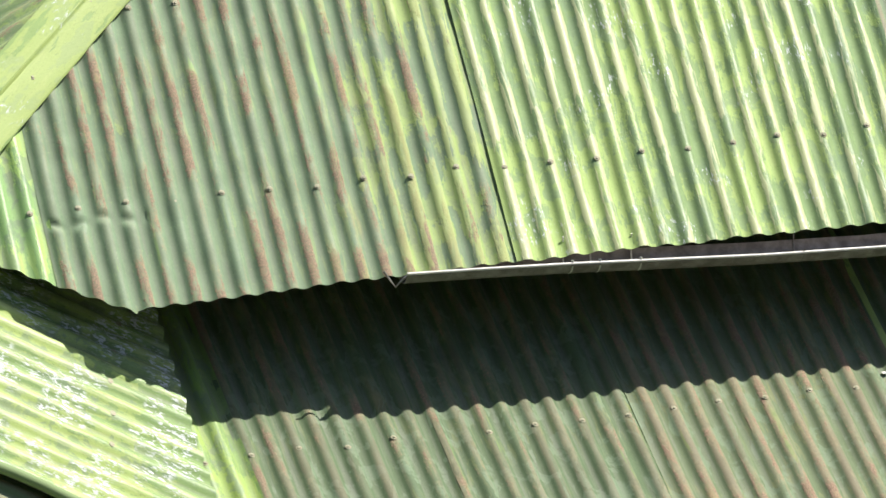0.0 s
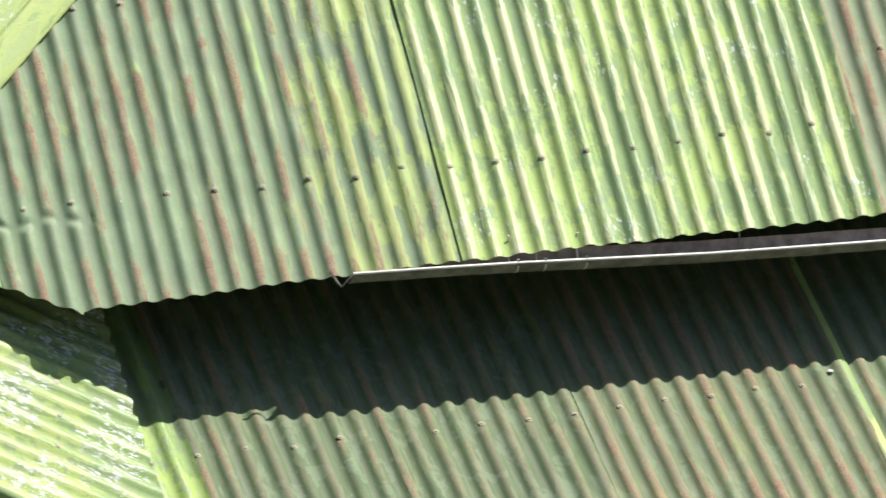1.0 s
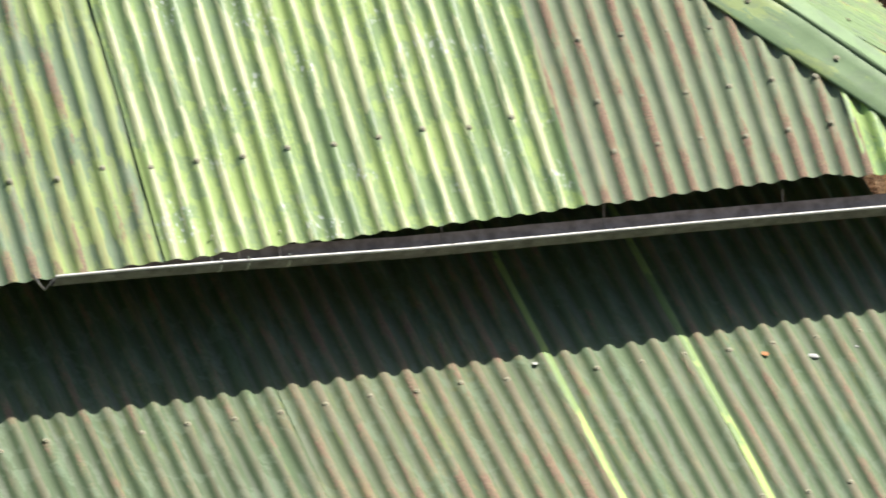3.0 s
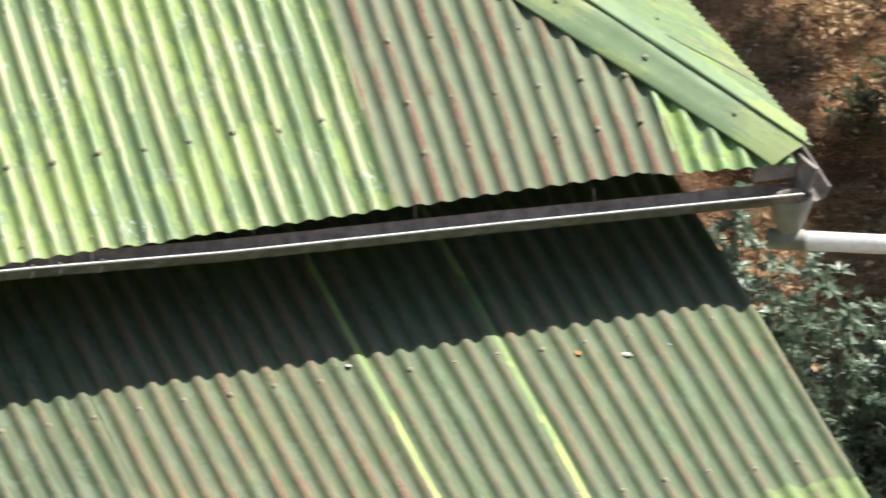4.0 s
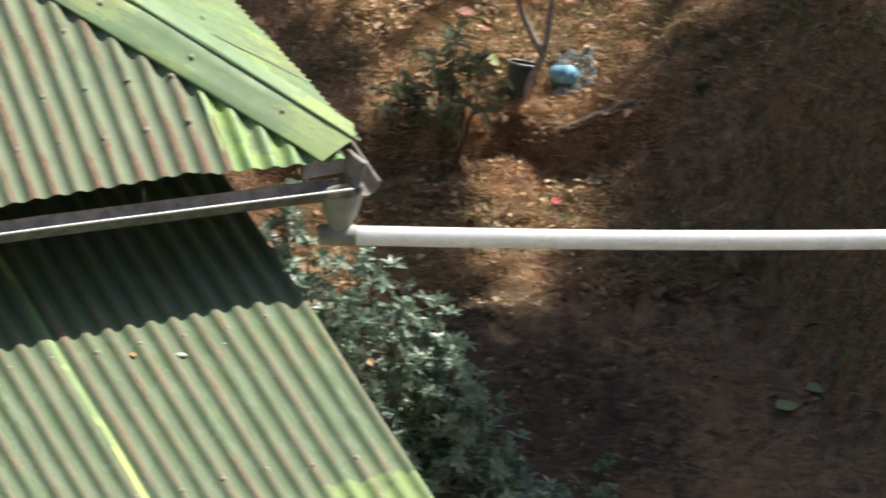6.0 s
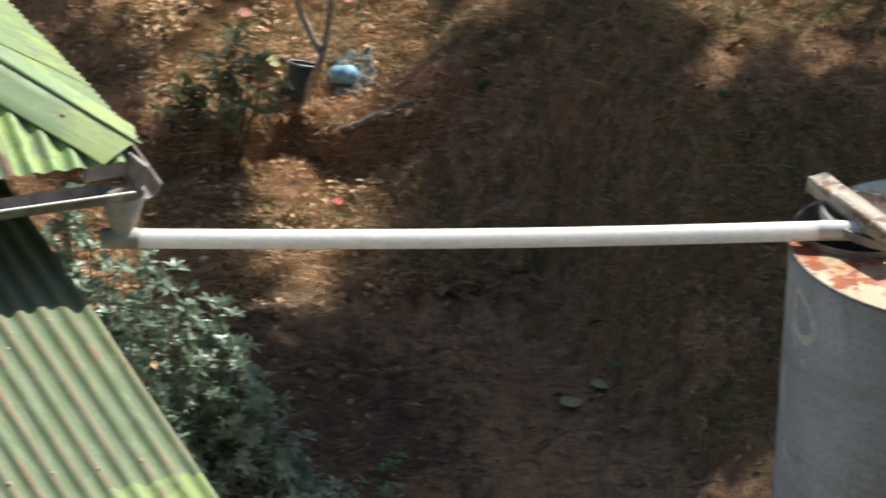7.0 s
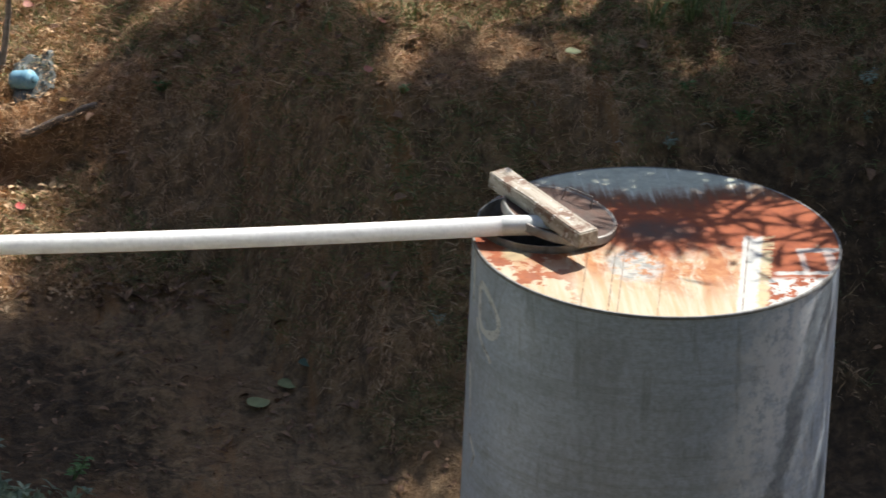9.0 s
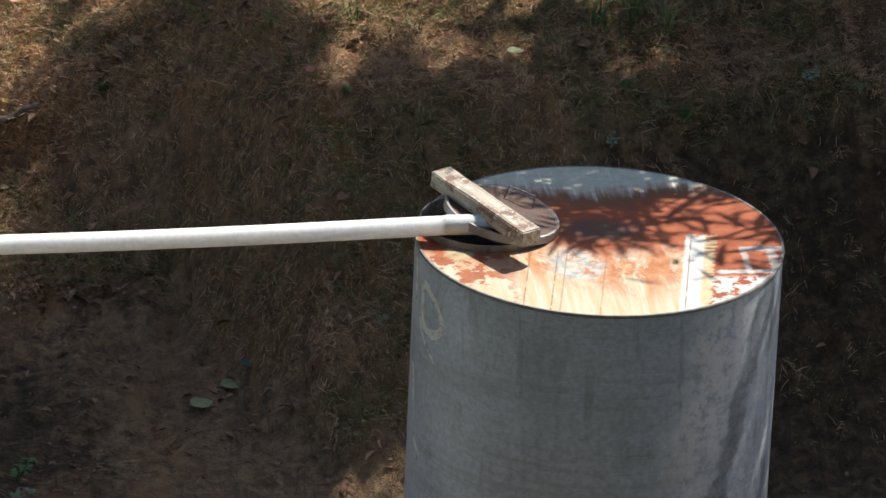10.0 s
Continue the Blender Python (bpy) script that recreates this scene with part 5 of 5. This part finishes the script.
tree(drop(6.0, 25.9), (5.35, 25.0, 2.75), (1.25, 1.0, 0.65), 150, 26, "bushy tree out of view, added to darken the end of the bank", 0.13, 0.07, 50, 0.4, 0.07)
# a sapling that hangs its leaves over the tank
tree(drop(6.9, 23.4), (4.42, 21.05, 4.0), (1.0, 0.66, 0.22), 66, 24, "slender sapling leaning over the tank", 0.17, 0.022, 60, 0.30, 0.05, gaps=over_tank)


HEAPS = ((1.69, 24.63, 45), (2.0, 24.52, 60))


def scatter():
    """Grass, litter and twigs over the bank, more than anyone could count."""
    rng = random.Random(5)

    def spot(x0, x1, y0, y1):
        x, y = rng.uniform(x0, x1), rng.uniform(y0, y1)
        return Vector((x, y, ground_height(x, y)))

    for name, mat, count, lo, hi, label in (("dry_grass", DRY_GRASS, 130000, 0.02, 0.09, "dry straw-coloured grass on the bank"), ("withered_grass", OLD_GRASS, 230000, 0.015, 0.06, "withered dark brown grass and roots on the bank"), ("green_grass", GREEN_GRASS, 80000, 0.02, 0.11, "sparse green grass on the bank")):
        verts, faces = [], []
        seed = {"dry_grass": 3, "withered_grass": 5, "green_grass": 8}[name]
        i = 0
        while i < count:
            # the straw lies thickest on the near end of the bank
            root = spot(0.0, 1.75, 24.4, 26.6) if seed == 3 and rng.random() < 0.45 else spot(0.0, 5.9, 22.7, 26.4)
            if root.y < bank_foot(root.x) + 0.05:
                i += 1
                continue
            if noise.noise(Vector((root.x * 1.9, root.y * 1.9, seed))) < (-0.15 if seed == 8 else -0.35 if seed == 3 else 0.15 if root.x < 1.6 else -0.5):
                i += 1
                continue
            # few blades at the far end of the cut, its soil painted darker
            if root.x > 3.65 and root.y < 24.1 and rng.random() < min(0.92, (root.x - 3.65) * 2.4):
                i += 5
                continue
            # a tuft: several blades that spring from one root
            lean = rand_dir(rng, 0.2) * 0.5 + Vector((0, -0.45, 0.45))
            if seed == 5 and root.x > 1.7 and root.y < bank_foot(root.x) + bank_brow(root.x):
                lean = rand_dir(rng, 0.2) * 0.35 + Vector((0, -0.5, -0.8))     # hanging roots on the cut
            for _ in range(rng.randint(3, 9)):
                i += 1
                p = root + Vector((rng.uniform(-1, 1), rng.uniform(-1, 1), 0)) * 0.025
                p.z = ground_height(p.x, p.y) - 0.004
                h = rng.uniform(lo, hi)
                d = (rand_dir(rng, 0.4) * 0.6 + lean).normalized()
                s = d.cross(rand_dir(rng)).normalized() * rng.uniform(0.0006, 0.0019)
                bend = rand_dir(rng, 0.2) * h * 0.2 - UP * h * 0.15
                k = len(verts)
                verts += [p - s, p + s, p + d * h * 0.55 + s * 0.8, p + d * h * 0.55 - s * 0.8, p + d * h + bend]
                faces += [(k, k + 1, k + 2, k + 3), (k + 3, k + 2, k + 4)]
        tagged(new(name, mesh_of(name, verts, faces, mat)), label, "grass", kind="stuff")
    verts, faces = [], []
    for i in range(9000):
        p = spot(0.0, 5.9, 22.6, 26.8)
        if noise.noise(Vector((p.x * 2.6, p.y * 2.6, 31))) < rng.uniform(-0.6, 0.35) or p.x > 3.4 and rng.random() < 0.85:
            continue
        d = rand_dir(rng, 0.25)
        sz = 0.02 + (0.065 if p.y > bank_foot(p.x) else 0.03) * rng.random() ** 2
        leaf(verts, faces, p + UP * 0.008, d, UP + rand_dir(rng) * 0.5, sz, sz * rng.uniform(0.35, 0.6), 0.5)
    # two heaps of dark fallen leaves at the foot of the bank
    for cx, cy, many in HEAPS:
        for i in range(many):
            x, y = rng.gauss(cx, 0.10), rng.gauss(cy, 0.055)
            sz = rng.uniform(0.03, 0.065)
            leaf(verts, faces, Vector((x, y, ground_height(x, y) + rng.uniform(0.006, 0.025))), rand_dir(rng, 0.25), UP + rand_dir(rng) * 0.5, sz, sz * rng.uniform(0.35, 0.6), 0.5)
    tagged(new("leaf_litter", mesh_of("leaf_litter", verts, faces, DEAD_LEAF)), "brown fallen leaves on the ground", "leaf litter", kind="stuff")
    verts, faces = [], []
    for i in range(4200):
        p = spot(0.2, 1.55, 24.4, 26.7)
        if noise.noise(Vector((p.x * 4.1, p.y * 3.3, 51))) < rng.uniform(-0.25, 0.45):
            continue
        d = rand_dir(rng, 0.2)
        sz = 0.012 + 0.035 * rng.random() ** 2
        leaf(verts, faces, p + UP * rng.uniform(0.012, 0.04), d, UP + rand_dir(rng) * 0.35, sz, sz * rng.uniform(0.45, 0.75), 0.3)
    tagged(new("dry_leaves", mesh_of("dry_leaves", verts, faces, STRAW_LEAF)), "pale tan dry leaves strewn over the bank", "leaf litter", kind="stuff")


scatter()


# ---- small things lying about ----
def fallen_leaf(at, turn, size, mat, label, name="fallen_leaf", tilt=0.15):
    rng = random.Random(int(size * 1e5 + turn))
    verts, faces = [], []
    n = 12
    for i in range(n + 1):
        f = i / n
        w = size * 0.36 * (math.sin(math.pi * f ** 0.8) ** 0.8 if 0 < f < 1 else 0.02)
        for s, h in ((-1, 0.16), (0, 0.0), (1, 0.16)):
            verts.append(Vector((size * (f - 0.5), w * s, w * h + 0.10 * size * (f - 0.5) ** 2 + 0.004)))
    for i in range(n):
        for k in range(2):
            faces.append((i * 3 + k, i * 3 + k + 1, i * 3 + k + 4, i * 3 + k + 3))
    ob = new(name, mesh_of(name, verts, faces, mat, True))
    ob.matrix_world = Matrix.Translation(at) @ pose(0, 0, 0, 0, 0, turn) @ pose(0, 0, 0, math.degrees(tilt), 6, 0)
    return tagged(ob, label, "leaf")


BIG_LEAF = leaf_mat("broad_leaf", (0.27, 0.30, 0.13), (0.34, 0.36, 0.18), 0.55)
for (x, y), turn, size in (((2.34, 23.75), 20, 0.10), ((2.21, 23.61), 35, 0.11)):
    fallen_leaf(drop(x, y) + UP * 0.012, turn, size, BIG_LEAF, "broad pale green leaf lying on the ground")
fallen_leaf(drop(2.415, 23.765) + UP * 0.012, 5, 0.085, leaf_mat("dark_leaf", (0.08, 0.13, 0.09), (0.11, 0.17, 0.12), 0.5), "broad dark green leaf lying on the ground")
fallen_leaf(drop(3.48, 24.41) + UP * 0.03, 10, 0.07, BIG_LEAF, "broad pale green leaf on the grassy bank")


def on_low(u, v, w=0.012):
    return low.at(u, v, w)


def pebble(at, size, mat, label, seed, name="stone", flat=0.5):
    bm = bmesh.new()
    bmesh.ops.create_icosphere(bm, subdivisions=2, radius=0.5)
    for v in bm.verts:
        v.co *= 1 + 0.28 * noise.noise(v.co * 2.3 + Vector((seed, 0, 0)))
        v.co = Vector((v.co.x * size, v.co.y * size * 0.7, v.co.z * size * flat))
    me = bpy.data.meshes.new(name)
    bm.to_mesh(me)
    bm.free()
    me.materials.append(mat)
    me.shade_smooth()
    ob = new(name, me)
    ob.location = at
    return tagged(ob, label, "stone")


PALE_STONE = plain("pale_stone", (0.62, 0.62, 0.60), (0.45, 0.44, 0.42), 40, 0.8)
ORANGE_LEAF = leaf_mat("orange_leaf", (0.40, 0.16, 0.06), (0.46, 0.22, 0.08), 0.7)
pebble(on_low(2.152, 0.165, -0.001), 0.042, PALE_STONE, "pale stone lying on the lower roof", 3, flat=0.28)
pebble(on_low(2.317, 0.150, -0.002), 0.022, PALE_STONE, "small pale stone lying on the lower roof", 6, flat=0.28)
fallen_leaf(on_low(1.997, 0.131, 0.0), 60, 0.032, ORANGE_LEAF, "small orange leaf on the lower roof", tilt=0.3)


FLAKE = leaf_mat("pale_flake", (0.40, 0.41, 0.37), (0.55, 0.56, 0.52), 0.7)
# the last piece stands in for a whitish stain on the sheet
for u, v, turn, size in ((1.425, -0.205, 20, 0.030), (1.509, -0.19, 5, 0.022), (1.764, -0.20, 12, 0.024), (1.243, 0.033, 70, 0.026)):
    fallen_leaf(on_low(u, v, -0.002), turn, size, FLAKE, "pale dry flake lying on the lower roof", tilt=0.1)


def forked_branch():
    """A bare forked stem stuck in the bank."""
    thing = tagged(new("bare_branch"), "pale bare forked branch standing on the bank", "branch")
    base = drop(1.235, 25.70)
    thing.location = base
    bpy.context.view_layer.update()
    fork = base + Vector((0.07, 0.0, 0.205))
    part("branch_stem", mesh_of("branch_stem", *tube([base - UP * 0.05, base + Vector((0.02, 0.005, 0.09)), base + Vector((0.06, 0.0, 0.19)), fork], [0.017, 0.016, 0.015, 0.017], 10), PALE_BARK, True), None, thing)
    part("branch_arm", mesh_of("branch_arm", *tube([fork, fork + Vector((-0.045, 0.01, 0.08)), fork + Vector((-0.10, 0.01, 0.20)), fork + Vector((-0.15, 0.02, 0.36)), fork + Vector((-0.19, 0.03, 0.55))], [0.015, 0.014, 0.013, 0.011, 0.007], 10), PALE_BARK, True), None, thing)
    part("branch_arm", mesh_of("branch_arm", *tube([fork, fork + Vector((0.012, 0.01, 0.09)), fork + Vector((0.022, 0.0, 0.22)), fork + Vector((0.018, 0.0, 0.40)), fork + Vector((0.03, 0.0, 0.58))], [0.015, 0.014, 0.013, 0.011, 0.007], 10), PALE_BARK, True), None, thing)
    return thing


PALE_BARK = plain("pale_bark", (0.50, 0.44, 0.38), (0.30, 0.25, 0.20), 45, 0.85, bump=0.4)
forked_branch()


def blue_can():
    """A dented blue plastic can lying on the bank."""
    mat = plain("faded_blue_plastic", (0.20, 0.45, 0.62), (0.30, 0.54, 0.68), 14, 0.45, bump=0.15)
    thing = tagged(new("plastic_can"), "faded blue plastic can lying on the bank", "can")
    base = drop(1.40, 25.78) + UP * 0.045
    thing.matrix_world = Matrix.Translation(base) @ pose(0, 0, 0, 70, 15, 40) @ Matrix.Scale(0.72, 4)
    bpy.context.view_layer.update()
    body = new("can_body", ring_mesh("can_body", [(0.001, -0.075), (0.052, -0.075), (0.058, -0.068), (0.057, -0.02), (0.054, 0.0), (0.058, 0.02), (0.057, 0.05), (0.045, 0.068), (0.022, 0.075), (0.021, 0.082)], 28, mat))
    body.parent = thing
    lid = new("cap", ring_mesh("cap", [(0.024, 0.078), (0.024, 0.095), (0.020, 0.098), (0.001, 0.098)], 20, mat))
    lid.parent = thing
    lid["label"] = "blue screw cap"
    return thing


blue_can()


# darker bark, with the stick's shade put into its colour
SHADED_BARK = plain("shaded_bark", (0.20, 0.165, 0.145), (0.10, 0.080, 0.068), 38, 0.9, bump=0.6)


def stick(a, b, r, label):
    pts = [a.lerp(b, i / 6) + Vector((0, 0, 0.012 * noise.noise(Vector((i * 0.9, a.x, 2))))) for i in range(7)]
    ob = new("stick", mesh_of("stick", *tube(pts, [r, r * 1.1, r, r * 0.95, r, r * 0.9, r * 0.8], 8), SHADED_BARK, True))
    return tagged(ob, label, "stick")


stick(drop(1.38, 25.50) + UP * 0.02, drop(1.68, 25.43) + UP * 0.03, 0.019, "weathered grey-brown stick lying on the bank, darkened for its shade")
RED = leaf_mat("red_petal", (0.60, 0.05, 0.05), (0.68, 0.08, 0.07), 0.6)
fallen_leaf(drop(1.363, 25.19) + UP * 0.03, 15, 0.05, RED, "small red petal lying in the dry grass", "petal", 0.6)
fallen_leaf(drop(1.56, 25.58) + UP * 0.03, 40, 0.055, leaf_mat("yellow_leaf", (0.62, 0.36, 0.05), (0.66, 0.42, 0.07), 0.6), "small yellow leaf in the dry grass")


def bucket():
    """A small dark bucket by the forked branch."""
    mat = plain("dark_teal_plastic", (0.025, 0.05, 0.06), (0.05, 0.08, 0.09), 20, 0.5, bump=0.2)
    thing = tagged(new("bucket"), "small dark plastic bucket standing on the grassy bank", "bucket")
    thing.matrix_world = Matrix.Translation(drop(1.222, 25.76) + UP * 0.05) @ pose(0, 0, 0, -14, 8, 0)
    bpy.context.view_layer.update()
    for name, rows, m, label in (("bucket_wall", [(0.001, -0.07), (0.048, -0.07), (0.052, -0.066), (0.066, 0.07), (0.063, 0.07), (0.049, -0.062), (0.001, -0.062)], mat, ""), ("rim", [(0.062, 0.066), (0.070, 0.066), (0.071, 0.074), (0.066, 0.077), (0.062, 0.074)], RIM, "worn grey rim of the bucket")):
        ob = new(name, ring_mesh(name, rows, 28, m))
        ob.parent = thing
        if label:
            ob["label"] = label
    return thing


bucket()


def plastic_bag():
    """A crumpled sheet of grey plastic."""
    mat = plain("dusty_grey_plastic", (0.20, 0.22, 0.21), (0.12, 0.14, 0.14), 16, 0.65, bump=0.4)
    verts, faces = [], []
    n = 18
    at = drop(1.44, 25.80)
    for i in range(n + 1):
        for j in range(n + 1):
            a, b = (i / n - 0.5), (j / n - 0.5)
            x, y = at.x + a * 0.17 + 0.02 * noise.noise(Vector((a * 5, b * 5, 3))), at.y + b * 0.22
            fold = 0.028 * abs(noise.noise(Vector((a * 6, b * 5, 12)))) * 2 + 0.012 * noise.noise(Vector((a * 15, b * 15, 7)))
            verts.append((x, y, ground_height(x, y) + 0.022 + fold * (1 - 3.2 * max(a * a, b * b))))
    for i in range(n):
        for j in range(n):
            k = i * (n + 1) + j
            faces.append((k, k + n + 1, k + n + 2, k + 1))
    ob = new("plastic_sheet", mesh_of("plastic_sheet", verts, faces, mat, True))
    mod = ob.modifiers.new("thickness", "SOLIDIFY")
    mod.thickness = 0.002
    return tagged(ob, "crumpled piece of dusty grey plastic on the bank", "plastic sheet")


plastic_bag()
fallen_leaf(drop(1.10, 25.88) + UP * 0.06, 70, 0.10, BIG_LEAF, "broad pale green leaf on the grassy bank", tilt=0.7)
ROSE = leaf_mat("rose_leaf", (0.34, 0.09, 0.06), (0.48, 0.19, 0.14), 0.6)
for x, y, turn, size in ((1.06, 26.33, 15, 0.06), (1.00, 26.22, 5, 0.065), (1.08, 26.10, 60, 0.04), (1.44, 26.3, 10, 0.05), (1.62, 26.22, 20, 0.055), (2.66, 24.30, 40, 0.05), (2.74, 24.62, 80, 0.05)):
    fallen_leaf(drop(x, y) + UP * 0.035, turn, size, ROSE, "fallen reddish leaf on the bank", tilt=0.5)


def weed(at, stems, height, leaf_len, mat, seed, label):
    """A small plant: a few thin stems with narrow leaves in pairs."""
    rng = random.Random(seed)
    thing = tagged(new("weed"), label, "weed", "weeds on the bank")
    thing.location = at
    bpy.context.view_layer.update()
    for _ in range(stems):
        lean = rand_dir(rng, 0.1) * 0.45 + Vector((0, -0.2, 1.0))
        pts = [at - UP * 0.01 + lean.normalized() * (height * f * rng.uniform(0.9, 1.0)) for f in (0, 0.5, 1.0)]
        stem = part("stem", mesh_of("stem", *tube(pts, [0.0035, 0.003, 0.0018], 5), mat, True), None, thing)
        verts, faces = [], []
        for f in (0.3, 0.5, 0.68, 0.85, 1.0):
            p = at + lean.normalized() * (height * f)
            for side in (1, -1):
                d = rand_dir(rng, 0.3) * 0.6 + Vector((side, -0.3, 0.35))
                leaf(verts, faces, p, d, UP + rand_dir(rng) * 0.4, leaf_len * rng.uniform(0.6, 1.1), leaf_len * 0.34, 0.2)
        part("leaves", mesh_of("leaves", verts, faces, mat), None, stem)
    return thing


PALE_WEED = leaf_mat("pale_weed_leaf", (0.30, 0.38, 0.30), (0.46, 0.54, 0.44), 0.6, 0.2)
FRESH_WEED = leaf_mat("fresh_weed_leaf", (0.10, 0.22, 0.07), (0.20, 0.36, 0.12), 0.5, 0.3)
for i, (x, y, n, h, size, mat) in enumerate(((4.624, 24.24, 3, 0.085, 0.030, PALE_WEED), (4.621, 24.115, 2, 0.05, 0.026, PALE_WEED), (4.806, 24.126, 2, 0.045, 0.024, PALE_WEED), (3.815, 24.01, 3, 0.05, 0.026, PALE_WEED), (2.879, 23.456, 2, 0.07, 0.020, PALE_WEED), (4.137, 24.167, 3, 0.05, 0.034, FRESH_WEED), (3.894, 24.231, 2, 0.05, 0.034, FRESH_WEED), (2.792, 24.228, 2, 0.05, 0.026, FRESH_WEED), (1.458, 22.937, 3, 0.11, 0.045, FRESH_WEED), (1.944, 25.406, 3, 0.05, 0.032, FRESH_WEED))):
    weed(drop(x, y), n, h, size, mat, 300 + i, "small pale grey-green weed on the cut bank" if mat == PALE_WEED else "small fresh green weed on the bank")


def root(at, reach, rise, seed):
    """A bare root that arches out of the soil."""
    rng = random.Random(seed)
    pts = [at + Vector((reach * f, -0.02 * math.sin(math.pi * f), rise * math.sin(math.pi * (0.15 + 0.8 * f)) - reach * 0.1 * f)) for f in [k / 9 for k in range(10)]]
    ob = new("root", mesh_of("root", *tube(pts, [0.0032 * (1 - 0.6 * k / 9) * rng.uniform(0.85, 1.1) for k in range(10)], 6), PALE_BARK, True))
    return tagged(ob, "thin pale root arching out of the bank", "root", "roots on the bank")


for i, (x, y, reach, rise) in enumerate(((3.95, 24.08, 0.05, 0.03), (4.10, 24.60, 0.17, 0.035), (4.34, 24.60, 0.12, 0.03), (3.60, 23.96, 0.03, 0.03), (3.30, 24.12, -0.03, 0.05), (4.46, 24.57, 0.05, -0.03))):
    root(drop(x, y) + UP * 0.004, reach, rise, 400 + i)


def grass_tuft(at, blades, height, seed):
    """Long arching green blades from one root, each bent along its length."""
    rng = random.Random(seed)
    verts, faces = [], []
    for _ in range(blades):
        w = rng.uniform(0, 2 * math.pi)
        out = Vector((math.cos(w), math.sin(w), 0))
        h, reach, wide = height * rng.uniform(0.5, 1.0), height * rng.uniform(0.2, 0.75), rng.uniform(0.0025, 0.0045)
        side = out.cross(UP) * wide
        foot = at + Vector((rng.uniform(-1, 1), rng.uniform(-1, 1), 0)) * 0.03
        k = len(verts)
        for i in range(7):
            f = i / 6
            c = foot + out * (reach * f ** 1.4) + UP * (h * (1.35 * f - 0.75 * f * f) - 0.01)
            s = side * (1 - f ** 2 * 0.93)
            verts += [c - s, c + UP * wide * 0.3, c + s]
        for i in range(6):
            a = k + i * 3
            faces += [(a, a + 1, a + 4, a + 3), (a + 1, a + 2, a + 5, a + 4)]
    ob = new("grass_tuft", mesh_of("grass_tuft", verts, faces, GREEN_GRASS))
    return tagged(ob, "tuft of long arching green grass on the bank", "grass", "tufts on the bank")


for i, (x, y, n, h) in enumerate(((3.83, 24.62, 30, 0.30), (3.99, 24.66, 34, 0.34), (4.10, 24.58, 16, 0.26), (3.90, 24.21, 9, 0.09), (2.86, 24.74, 14, 0.20), (2.56, 24.82, 12, 0.14), (3.36, 24.9, 14, 0.2), (3.55, 24.35, 10, 0.10), (2.35, 25.35, 16, 0.16), (3.12, 24.66, 9, 0.12))):
    grass_tuft(drop(x, y), n, h, 70 + i)
